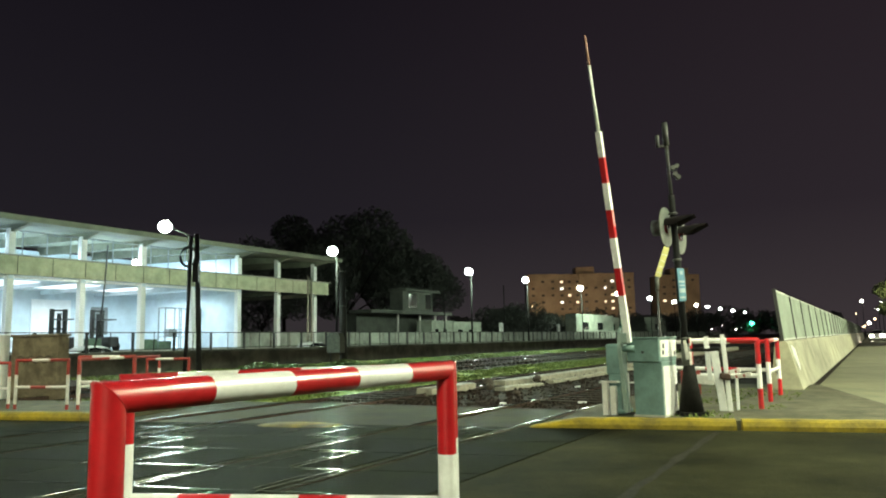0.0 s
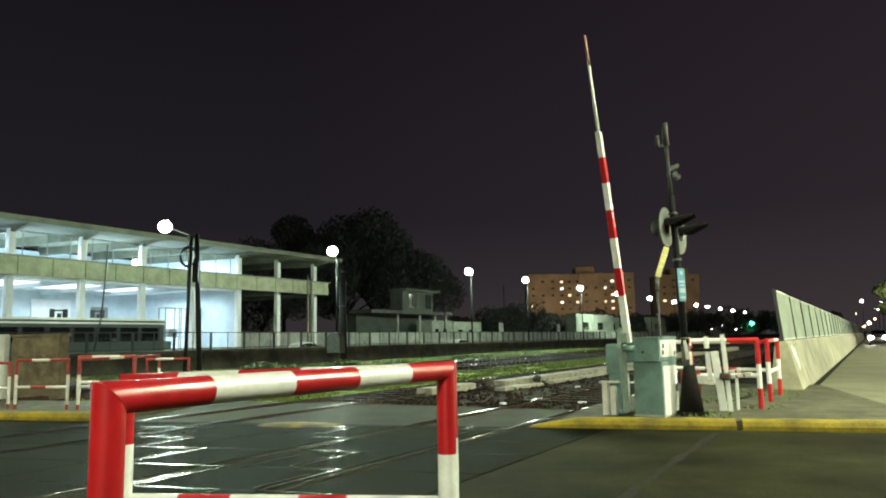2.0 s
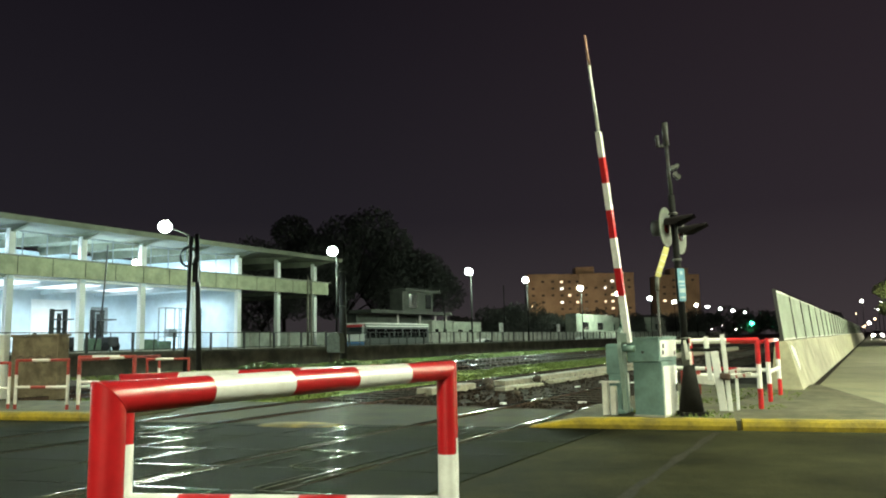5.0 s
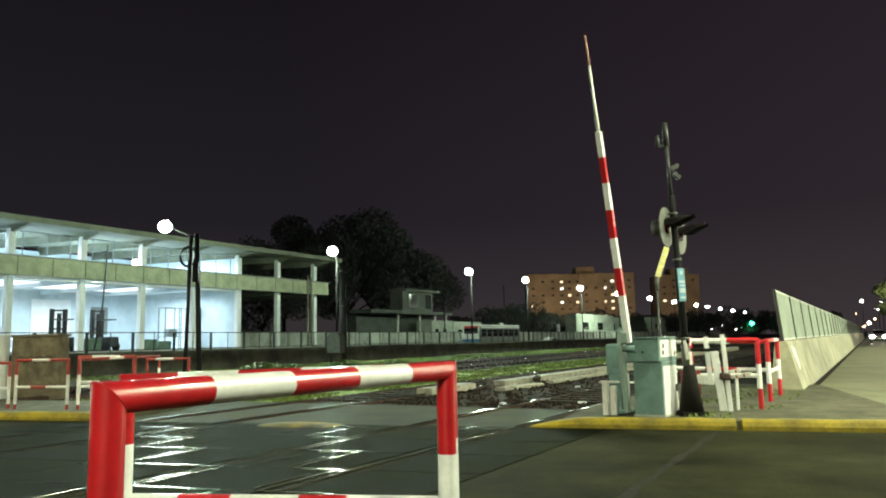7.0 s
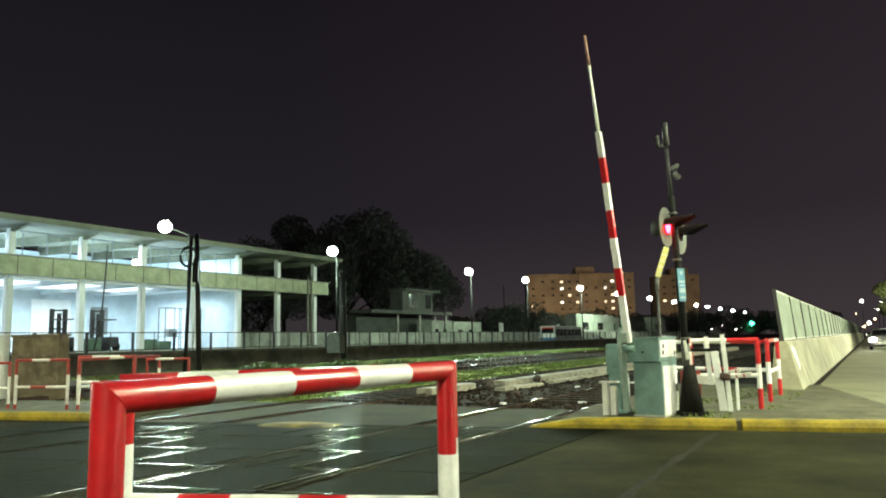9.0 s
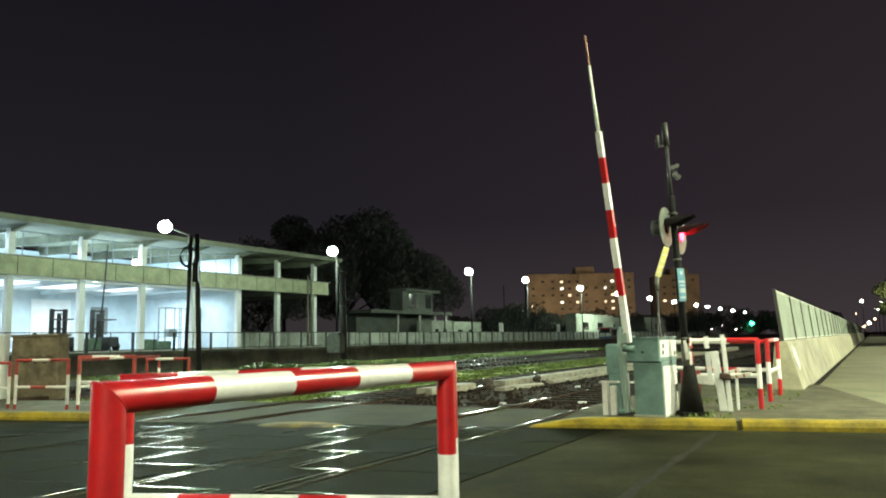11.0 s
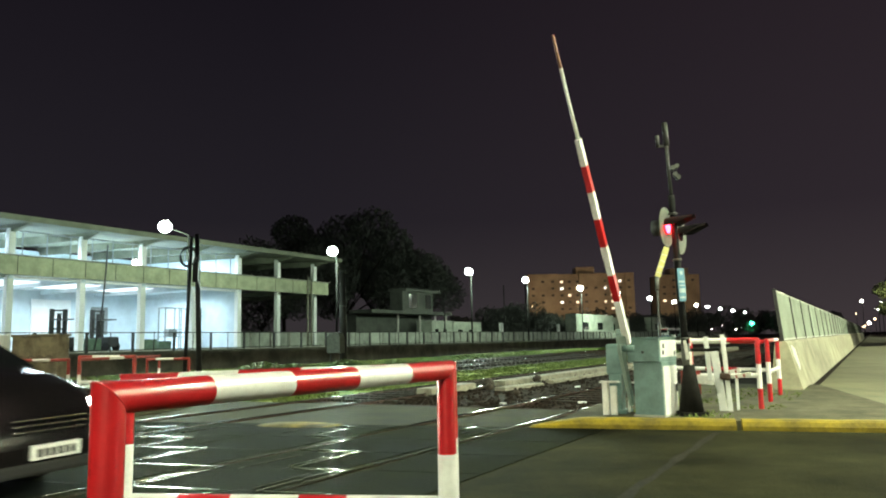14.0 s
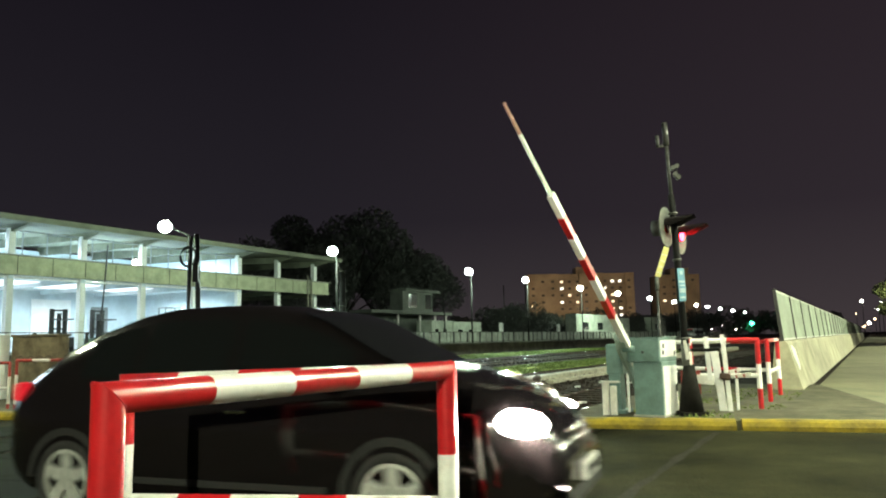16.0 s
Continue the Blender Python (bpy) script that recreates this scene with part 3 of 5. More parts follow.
def marker_post():
    t = thing("marker_post", Matrix.Translation((4.05, 14.0, 0.0)), "thin dark post with a slanted yellow marker board", "marker post")
    bm = BM()
    tube(bm, (0.02, 0, 0.0), (0.0, 0, 2.4), 0.03, 0.025, 10)
    part("post", bm, DARKPOLE, t)
    bm = BM()
    tube(bm, (0.0, 0, 2.2), (0.005, 0, 2.46), 0.04, n=10)
    part("post_collar", bm, BELL, t)
    bm = BM()
    m = Matrix.Rotation(radians(20), 4, "Y")
    box(bm, (0.125, 0, 2.745), (0.11, 0.02, 0.6), m, 0.004)
    part("board", bm, SIGN_YELLOW, t, "slanted yellow reflective board")
    for k in range(4):
        bm = BM()
        box(bm, Vector((0.125, -0.013, 2.745)) + m @ Vector((0, 0, -0.22 + 0.12 * k)), (0.1, 0.005, 0.012), m)
        part("stripe", bm, DIRTY_WHITE, t)


marker_post()


def barrier_machine():
    t = thing("barrier_machine", Matrix.Translation(T(11.95, 3.72, 0.11)) @ RAILWAY, "grey-green barrier drive housing on a pedestal", "barrier machine")
    bm = BM()
    box(bm, (0.16, 0.0, 0.45), (0.22, 0.2, 0.9), None, 0.012)
    part("pedestal", bm, GREY_GREEN, t)
    bm = BM()
    box(bm, (0.2, 0.0, 0.03), (0.4, 0.36, 0.06), None, 0.01)
    part("foot_plate", bm, GREY_GREEN, t)
    bm = BM()
    box(bm, (0.2, 0.0, 0.87), (0.32, 0.27, 0.5), None, 0.03)
    part("drive_box", bm, GREY_GREEN, t)
    bm = BM()
    box(bm, (0.05, -0.22, 0.34), (0.03, 0.03, 0.62))
    part("conduit", bm, WHITE, t)


barrier_machine()


def control_cabinet():
    t = thing("control_cabinet", Matrix.Translation(T(11.6, 3.06, 0.11)) @ RAILWAY @ Matrix.Rotation(radians(-6), 4, "Z"), "grey-green steel signal control cabinet on the island", "cabinet")
    bm = BM()
    box(bm, (0.36, 0.02, 0.42), (0.68, 0.46, 0.84), None, 0.012)
    part("body", bm, GREY_GREEN, t)
    bm = BM()
    box(bm, (0.36, 0.06, 1.02), (0.8, 0.52, 0.36), None, 0.018)
    part("upper_box", bm, GREY_GREEN, t)
    bm = BM()
    box(bm, (0.36, 0.06, 1.212), (0.84, 0.56, 0.02), None, 0.006)
    part("lid", bm, GREY_GREEN, t)
    # door and plate are white so this side looks lit by the street lamps
    bm = BM()
    box(bm, (0.36, -0.216, 0.4), (0.6, 0.012, 0.74), None, 0.004)
    door = part("door", bm, WHITE, t, "pale side door, white to carry the light on this side")
    bm = BM()
    box(bm, (0.58, -0.233, 0.42), (0.03, 0.03, 0.12), None, 0.006)
    part("handle", bm, BLACK, door)
    bm = BM()
    box(bm, (0.36, -0.206, 1.04), (0.7, 0.012, 0.26), None, 0.004)
    plate = part("side_plate", bm, WHITE, t, "pale side plate, white to carry the light on this side")
    for s, z in ((0.1, 0.98), (0.12, 1.08), (0.62, 0.96)):
        bm = BM()
        box(bm, (s, -0.215, z), (0.06, 0.012, 0.07), None, 0.005)
        part("hinge", bm, BLACK, plate)
    bm = BM()
    tube(bm, (-0.055, 0.06, 0.99), (-0.04, 0.06, 0.99), 0.022, n=12)
    part("lock", bm, BLACK, t)
    bm = BM()
    box(bm, (0.36, 0.02, 0.015), (0.72, 0.5, 0.03))
    part("plinth", bm, CONCRETE, t)


control_cabinet()


def white_post(p, h, label):
    t = thing("bollard", Matrix.Translation(p) @ RAILWAY, label, "bollard")
    for k, y in enumerate((0.06, -0.06)):
        bm = BM()
        box(bm, (0.02 * k, y, h / 2 - 0.03 * k), (0.1, 0.09, h - 0.06 * k), None, 0.008)
        part("board", bm, DIRTY_WHITE, t)
    bm = BM()
    box(bm, (0.03, 0, h - 0.0), (0.14, 0.3, 0.03), None, 0.006)
    part("cap", bm, DIRTY_WHITE, t)


white_post(T(11.69, 3.72, 0.11), 0.52, "short grimy white wooden post beside the barrier machine")


def pipe_frame(name, ends, z1, r, label, posts, bars, low, red=None, white=None, postcut=(0.35, 0.7)):
    """A frame of thin tube: posts at shares of its length, bars with their stripe cuts."""
    a, b = Vector(ends[0]), Vector(ends[1])
    t = thing("railing", Matrix.Translation(a), label, "railing", "crossing railings")
    red, white = red or RED, white or WHITE
    d = b - a
    d.z = 0
    for p in posts:
        q = d * p
        stripe_bar("post", q + Vector((0, 0, z1)), q, r, postcut, "red", t, 14, red, white)
    for z, cuts, first in bars:
        stripe_bar("bar", Vector((0, 0, z)), d + Vector((0, 0, z)), r * 0.95, cuts, first, t, 14, red, white)
    for q, way in ((d * 0, d.normalized()), (d, -d.normalized())):
        bm = BM()
        ball(bm, q + Vector((0, 0, z1)), r * 1.02, 12)
        part("corner", bm, red, t)
    return t


# by the side street
pipe_frame("railing", (R(0.4, 13.46, 0.1), R(1.47, 13.46, 0.1)), 1.15, 0.042, "red and white tube railing between the mast and the wall", (0.0, 1.0), ((1.15, (0.55,), "white"), (0.56, (), "white")), 0.6)
pipe_frame("railing", (T(14.91, 1.72, 0.1), T(16.58, 1.72, 0.1)), 1.12, 0.042, "red and white tube railing beside the screen wall", (0.0, 1.0), ((1.12, (0.5,), "red"), (0.55, (), "white")), 0.6)
bm = BM()
t = thing("railing", Matrix.Translation(T(14.95, 1.7, 0.1)), "low white tube railing in front of the tracks", "railing", "crossing railings")
stripe_bar("bar", (0, 0, 0.58), T(0.0, 1.9, 0.62), 0.036, (0.3, 0.6), "white", t, 12)
stripe_bar("bar", (0, 0, 1.1), T(0.0, 1.9, 1.12), 0.036, (0.35,), "red", t, 12)
stripe_bar("post", T(0, 1.9, 1.12), T(0, 1.9, 0), 0.036, (), "white", t, 12)
bm.free()


def swing_gate():
    """The leaning white pedestrian gate."""
    t = thing("pedestrian_gate", Matrix.Translation(R(0.83, 13.1, 0.1)) @ STREET, "leaning white wooden pedestrian gate with striped counter arm", "gate")
    for name, x, y, w, d, z0, z1, lean in (("wide_board", 0.03, 0.0, 0.12, 0.05, 0.0, 0.98, -5.7), ("tall_post", 0.13, -0.07, 0.07, 0.07, 0.0, 1.25, -2.9), ("back_post", -0.12, 0.09, 0.075, 0.06, 0.5, 1.22, -3), ("leg", 0.27, 0.2, 0.045, 0.045, 0.0, 0.52, 0)):
        m = Matrix.Rotation(radians(lean), 4, "Y")
        bm = BM()
        box(bm, Vector((x, y, 0)) + m @ Vector((0, 0, (z0 + z1) / 2)), (w, d, z1 - z0), m, 0.008)
        part(name, bm, WHITE, t)
    bm = BM()
    box(bm, (-0.3, 0.045, 1.0), (0.66, 0.03, 0.055), Matrix.Rotation(radians(1), 4, "Y"), 0.006)
    part("latch_bar", bm, TAR, t, "dark latch bar")
    bm = BM()
    box(bm, (0.07, -0.12, 0.57), (0.17, 0.14, 0.11), Matrix.Rotation(radians(8), 4, "Y"), 0.03)
    part("hinge_block", bm, RUST, t, "rusty hinge block")
    for k, (x, y, z, n) in enumerate(((0.2, -0.1, 0.65, 0.24), (0.31, -0.2, 0.59, 0.32))):
        m = Matrix.Rotation(radians(-10), 4, "Y") @ Matrix.Rotation(radians(-20), 4, "Z")
        bm = BM()
        box(bm, (x, y, z), (n, 0.05, 0.06), m, 0.006)
        arm = part("counter_arm", bm, DIRTY_WHITE, t)
        for j in range(2):
            bm = BM()
            box(bm, Vector((x, y, z)) + m @ Vector((-0.07 + 0.12 * j, 0, -0.008)), (0.03, 0.054, 0.05), m)
            part("red_stripe", bm, DULL_RED, arm)
    bm = BM()
    box(bm, (-0.27, 0.3, 0.5), (0.4, 0.04, 0.15), Matrix.Rotation(radians(6), 4, "Y"), 0.006)
    part("low_board", bm, DIRTY_WHITE, t)
    bm = BM()
    box(bm, (-0.45, 0.34, 0.45), (0.32, 0.03, 0.4), None, 0.006)
    part("dark_red_board", bm, DULL_RED, t, "dark red board behind the mast")


swing_gate()

# beyond the street, by the footpath
pipe_frame("railing", (R(-13.05, 12.42, 0.1), R(-11.72, 12.42, 0.1)), 1.0, 0.032, "thin red and white tube railing on the footpath", (0.0, 1.0), ((1.0, (0.32, 0.66), "red"), (0.45, (0.3, 0.6), "white")), 0.5, DULL_RED, DIRTY_WHITE, (0.3, 0.9))
pipe_frame("railing", (R(-11.45, 12.42, 0.1), R(-11.9, 15.5, 0.1)), 1.0, 0.032, "thin red and white tube railing across the footpath", (0.0, 1.0), ((1.0, (0.32, 0.66), "red"), (0.45, (0.3, 0.6), "white")), 0.5, DULL_RED, DIRTY_WHITE, (0.3, 0.9))
pipe_frame("railing", (R(-12.9, 14.0, 0.1), R(-11.4, 14.0, 0.1)), 1.02, 0.045, "red tube railing with a white sleeve on the far footpath", (0.0, 1.0), ((1.02, (0.25, 0.75), "red"), (0.45, (0.4, 0.7), "white")), 0.5, DULL_RED, DIRTY_WHITE, (0.45, 0.8))
pipe_frame("railing", (R(-11.3, 14.3, 0.1), R(-10.2, 14.3, 0.1)), 0.95, 0.032, "red tube railing with a white sleeve at the footpath's end", (0.0, 1.0), ((0.95, (0.22, 0.65), "red"),), 0.5, DULL_RED, DIRTY_WHITE, (0.45, 0.8))
pipe_frame("railing", (R(-15.0, 12.5, 0.1), R(-13.32, 12.5, 0.1)), 0.95, 0.032, "thin red tube railing beside the pale pillar", (0.0, 1.0), ((0.95, (0.5, 0.7), "red"), (0.42, (0.3, 0.6), "white")), 0.5, DULL_RED, DIRTY_WHITE, (0.3, 0.9))
BROWN = mat("brown_rendered_masonry", (0.2, 0.16, 0.1), 0.85, var=0.5, scale=3, bump=0.4, bscale=30)
SCRAWL = mat("faded_dark_spray_paint", (0.07, 0.05, 0.035), 0.7, var=0.3, scale=8)
t = thing("utility_hut", Matrix.Translation(R(-16.65, 16.5, -0.05)) @ STREET, "low brown rendered utility hut with faded scrawl", "hut")
bm = BM()
box(bm, (-0.1, 0.2, 0.86), (1.6, 0.4, 1.72), None, 0.02)
part("wall", bm, BROWN, t)
bm = BM()
box(bm, (-0.1, 0.2, 1.75), (1.66, 0.48, 0.07), None, 0.015)
part("roof", bm, BROWN, t)
for x in (-0.55, -0.2, 0.1, 0.42):
    bm = BM()
    bent(bm, [(x + 0.14 * math.cos(a), -0.004, 1.05 + 0.14 * math.sin(a)) for a in (-0.6, 0.2, 0.9, 1.6, 2.3, 3.0, 3.8)], 0.018, 6)
    part("scrawl", bm, SCRAWL, t)
bm = BM()
box(bm, (0, 0, 0.9), (0.42, 0.42, 1.8), None, 0.02)
solid("pillar", bm, WHITE, "pale cream rendered masonry pillar by the footpath", "pillar", m=Matrix.Translation(R(-18.05, 16.5, -0.05)) @ STREET)


# ---- vehicles ----
CAR_BLACK = mat("black_car_paint", (0.008, 0.0065, 0.007), 0.13, var=0.2, scale=20, spec=0.3)
GLASS_DARK = mat("dark_tinted_glass", (0.006, 0.007, 0.007), 0.04, spec=0.6)
TYRE = mat("tyre_rubber", (0.02, 0.02, 0.02), 0.85, var=0.3, scale=20, bump=0.2)
ALLOY = mat("grey_alloy", (0.62, 0.64, 0.6), 0.4, 0.45, var=0.2, scale=12)
CHROME = mat("chrome_trim", (0.75, 0.75, 0.75), 0.12, 1.0)
HEAD_ON = glow("lit_headlamp", (1.0, 0.9, 0.72), 700.0)
HEAD_SOFT = glow("lit_far_headlamp", (1.0, 0.93, 0.8), 260.0)
TAIL_ON = glow("lit_tail_lamp", (1.0, 0.012, 0.03), 0.6)
TAIL_SOFT = glow("lit_far_tail_lamp", (1.0, 0.08, 0.05), 5.0)
PLASTIC = mat("black_plastic", (0.012, 0.012, 0.012), 0.85, var=0.2, scale=12)
HEAD_CLEAR = mat("clear_lamp_glass", (0.16, 0.16, 0.15), 0.15, coat=0.5)


def interp(table, x):
    for (a, p), (b, q) in zip(table, table[1:]):
        if x <= b:
            k = (x - a) / (b - a)
            k = k * k * (3 - 2 * k) * 0.35 + k * 0.65
            return p + (q - p) * k
    return table[-1][1]


def wheel(parent, x, y, r=0.31, out=1):
    """Tyre and five-spoke rim that turn about the axle."""
    hub = new("wheel")
    hub.parent = parent
    hub.matrix_basis = Matrix.Translation((x, y, r))
    bm = BM()
    n, m = 32, 10
    prof = [(0.225, 0.085), (0.265, 0.1), (0.295, 0.095), (0.31, 0.06), (0.31, -0.06), (0.295, -0.095), (0.265, -0.1), (0.225, -0.085)]
    rings = []
    for i in range(n):
        a = 2 * math.pi * i / n
        rings.append([bm.verts.new((q * r / 0.31 * math.cos(a), w, q * r / 0.31 * math.sin(a))) for q, w in prof])
    for i in range(n):
        for j in range(len(prof)):
            k = (j + 1) % len(prof)
            f = bm.faces.new((rings[i][j], rings[(i + 1) % n][j], rings[(i + 1) % n][k], rings[i][k]))
            f.smooth = True
    part("tyre", bm, TYRE, hub)
    bm = BM()
    yo = -0.075 * out
    tube(bm, (0, yo * 0.2, 0), (0, yo * 0.5, 0), 0.225 * r / 0.31, n=24)
    for k in range(24):
        a, b = 2 * math.pi * k / 24, 2 * math.pi * (k + 1) / 24
        v = [bm.verts.new((q * math.cos(c), w, q * math.sin(c))) for c in (a, b) for q, w in ((0.232, yo * 1.15), (0.205, yo * 1.2), (0.2, yo * 0.4))]
        bm.faces.new((v[0], v[1], v[4], v[3]))
        bm.faces.new((v[1], v[2], v[5], v[4]))
    for k in range(5):
        a = 2 * math.pi * k / 5
        box(bm, (0.12 * math.cos(a), yo * 0.95, 0.12 * math.sin(a)), (0.2, 0.03, 0.1), Matrix.Rotation(-a, 4, "Y"), 0.008)
    tube(bm, (0, yo * 0.5, 0), (0, yo * 1.15, 0), 0.045, n=14)
    part("rim", bm, ALLOY, hub)
    return hub


def car(m, label, paint, length, top, belt, wheels, head, tail, half=0.86, group="", panes=((0.62, 1.2), (1.26, 2.12), (2.2, 3.08)), screen=(3.42, 2.52), glare=False):
    """A car from its side profile: x from tail to nose, y across, z up."""
    t = thing("car", m, label, "car", group)
    xs = [length * i / 46 for i in range(47)]
    rows = []
    bm = BM()
    for x in xs:
        zt = interp(top, x)
        zb = min(interp(belt, x), zt - 0.02)
        u = x / length
        pinch = 1 - 0.16 * max(0, (u - 0.86) / 0.14) ** 2 - 0.12 * max(0, (0.1 - u) / 0.1) ** 2
        w = half * pinch
        low = 0.2 + 0.1 * max(0, (u - 0.93) / 0.07) + 0.12 * max(0, (0.06 - u) / 0.06)
        wr = w * (0.93 - 0.27 * min(1, max(0, (zt - zb) / 0.55)))
        pts = [(-w * 0.93, low), (-w * 0.985, low + 0.12), (-w, (low + zb) / 2), (-w * 0.985, zb - 0.08), (-w * 0.95, zb)]
        pts += [(-(w * 0.95 + (wr - w * 0.95) * k), zb + (zt - 0.06 - zb) * k if zt - 0.06 > zb else zb + (zt - zb) * k * 0.6) for k in (0.5, 1.0)]
        pts += [(-wr * 0.8, max(zb, zt - 0.02)), (0, zt)]
        pts += [(-a, b) for a, b in pts[-2::-1]]
        rows.append([bm.verts.new((x, a, b)) for a, b in pts])
    for p, q in zip(rows, rows[1:]):
        for j in range(len(p) - 1):
            bm.faces.new((p[j], p[j + 1], q[j + 1], q[j])).smooth = True
        bm.faces.new((p[-1], p[0], q[0], q[-1]))
    bm.faces.new(rows[0][::-1])
    bm.faces.new(rows[-1])
    part("body", bm, paint, t)
    # glass: strips of the body's own shape, set just outside it
    def strip(name, x0, x1, lo, hi, n, mat_, side):
        bm = BM()
        a, b = [], []
        for i in range(n + 1):
            x = x0 + (x1 - x0) * i / n
            zt, zb = interp(top, x), min(interp(belt, x), interp(top, x) - 0.02)
            wr = half * (0.93 - 0.27 * min(1, max(0, (zt - zb) / 0.55)))
            for lst, k in ((a, lo), (b, hi)):
                y = half * 0.95 + (wr - half * 0.95) * k
                z = zb + (zt - 0.06 - zb) * k
                lst.append(bm.verts.new((x, side * (y + 0.006), z)))
        for i in range(n):
            bm.faces.new((a[i], a[i + 1], b[i + 1], b[i])).smooth = True
        part(name, bm, mat_, t)
    for side in (-1, 1):
        for a, b in panes:
            strip("side_window", a, b, 0.1, 0.88, 8, GLASS_DARK, side)
        bm = BM()
        box(bm, (panes[2][1] - 0.06, side * (half + 0.1), interp(belt, 3.0) + 0.08), (0.14, 0.2, 0.13), None, 0.04)
        part("mirror", bm, paint, t)
        for x in (1.42, 2.34):
            bm = BM()
            box(bm, (x, side * (half - 0.005), 0.86), (0.17, 0.03, 0.03), None, 0.01)
            part("door_handle", bm, CHROME, t)
        bm = BM()
        box(bm, (2.1, side * (half - 0.008), 0.33), (2.0, 0.02, 0.05), None, 0.008)
        part("sill_trim", bm, PLASTIC, t)
        for wx in wheels:
            bm = BM()
            vs = []
            for k in range(15):
                a = math.pi * k / 14
                vs.append([bm.verts.new((wx + q * math.cos(a), side * (half + o), 0.31 + q * math.sin(a))) for q, o in ((0.34, 0.008), (0.4, 0.004), (0.34, -0.1))])
            for p, q in zip(vs, vs[1:]):
                bm.faces.new((p[0], p[1], q[1], q[0]))
                bm.faces.new((p[0], q[0], q[2], p[2]))
            part("wheel_arch", bm, PLASTIC, t)
    bm = BM()
    vs = []
    for i in range(9):
        x = screen[0] + (screen[1] - screen[0]) * i / 8
        zt = interp(top, x)
        k = i / 8
        ww = half * (0.82 - 0.14 * k)
        vs.append([bm.verts.new((x + 0.01, a * ww, zt + 0.006 - 0.018 * abs(a))) for a in (-1, -0.5, 0, 0.5, 1)])
    for p, q in zip(vs, vs[1:]):
        for j in range(4):
            bm.faces.new((p[j], p[j + 1], q[j + 1], q[j])).smooth = True
    part("windscreen", bm, GLASS_DARK, t)
    for side in (-1, 1):
        bm = BM()
        ball(bm, (head[0], side * head[1], head[2]), (0.14 if side < 0 else 0.09) if glare else 0.2, 16, (1.5, 1.1, 0.72) if glare else (1.0, 1.2, 0.75))
        part("headlight", bm, head[3], t, "glaring warm headlight")
        bm = BM()
        box(bm, (0.06, side * (half * 0.82), 0.98 if glare else 0.86), (0.1, 0.16, 0.16), None, 0.04)
        part("tail_light", bm, tail, t, "red tail light")
        bm = BM()
        box(bm, (head[0] - 0.02, side * (head[1] + 0.02), head[2] - 0.34), (0.12, 0.22, 0.1), None, 0.03)
        part("fog_light", bm, HEAD_CLEAR, t)
    for x, z in ((length + 0.03, 0.44), (-0.01, 0.62)):
        bm = BM()
        box(bm, (x, 0, z), (0.03, 0.52, 0.13), None, 0.006)
        plate = part("number_plate", bm, WHITE, t, "white plate with dark bars")
        for k in range(6):
            bm = BM()
            box(bm, (x + math.copysign(0.018, x), -0.18 + 0.072 * k, z - 0.005), (0.006, 0.045, 0.07))
            part("plate_bar", bm, BLACK, plate)
    for k in range(3):
        bm = BM()
        box(bm, (length - 0.06 + 0.015 * k, 0, 0.72 - 0.05 * k), (0.03, 0.8, 0.014), None, 0.004)
        part("grille_bar", bm, CHROME, t)
    bm = BM()
    box(bm, (length - 0.02, 0, 0.3), (0.06, 1.2, 0.12), None, 0.03)
    part("lower_grille", bm, PLASTIC, t)
    ws = [wheel(t, x, s * (half - 0.09), 0.31, -s) for x in wheels for s in (-1, 1)]
    return t, ws


TOP = [(0.0, 0.95), (0.05, 1.1), (0.3, 1.2), (0.52, 1.36), (0.86, 1.53), (1.16, 1.62), (1.5, 1.67), (2.0, 1.68), (2.4, 1.66), (2.7, 1.61), (2.95, 1.53), (3.2, 1.4), (3.45, 1.27), (3.65, 1.17), (4.0, 1.11), (4.3, 1.01), (4.5, 0.88), (4.65, 0.74), (4.75, 0.5)]
BELT = [(0.0, 0.9), (0.5, 1.06), (3.4, 1.02), (4.3, 0.88), (4.75, 0.45)]
CAR, CAR_WHEELS = car(Matrix(), "black saloon car with lit headlights crossing the street", CAR_BLACK, 4.75, TOP, BELT, (0.73, 3.6), (4.42, 0.68, 0.79, HEAD_ON), TAIL_ON, panes=((0.78, 1.3), (1.37, 2.2), (2.28, 3.25)), screen=(3.63, 2.74), glare=True)

WHITE_PAINT = mat("white_car_paint", (0.75, 0.75, 0.72), 0.3, var=0.08, scale=5, coat=0.4)
SMALL_TOP = [(0.0, 0.9), (0.15, 1.0), (0.6, 1.05), (1.1, 1.38), (1.7, 1.45), (2.4, 1.42), (3.1, 1.05), (3.9, 0.9), (4.2, 0.6)]
SMALL_BELT = [(0.0, 0.8), (0.6, 0.95), (3.2, 0.92), (4.2, 0.55)]
CAR_A, _ = car(Matrix(), "white car driving along the back road", WHITE_PAINT, 4.2, SMALL_TOP, SMALL_BELT, (0.7, 3.2), (4.05, 0.6, 0.66, HEAD_SOFT), TAIL_SOFT, 0.82, "cars on the roads")
CAR_B, _ = car(Matrix(), "white saloon car ahead of the bus on the back road", WHITE_PAINT, 4.2, SMALL_TOP, SMALL_BELT, (0.7, 3.2), (4.05, 0.6, 0.66, HEAD_SOFT), TAIL_SOFT, 0.82, "cars on the roads")
SILVER = mat("silver_car_paint", (0.2, 0.2, 0.2), 0.4, 0.3, var=0.1, scale=5)
CAR_C, _ = car(Matrix(), "oncoming silver car with glaring headlights on the side street", SILVER, 4.2, SMALL_TOP, SMALL_BELT, (0.7, 3.2), (4.05, 0.6, 0.66, HEAD_SOFT), TAIL_SOFT, 0.82, "cars on the roads")
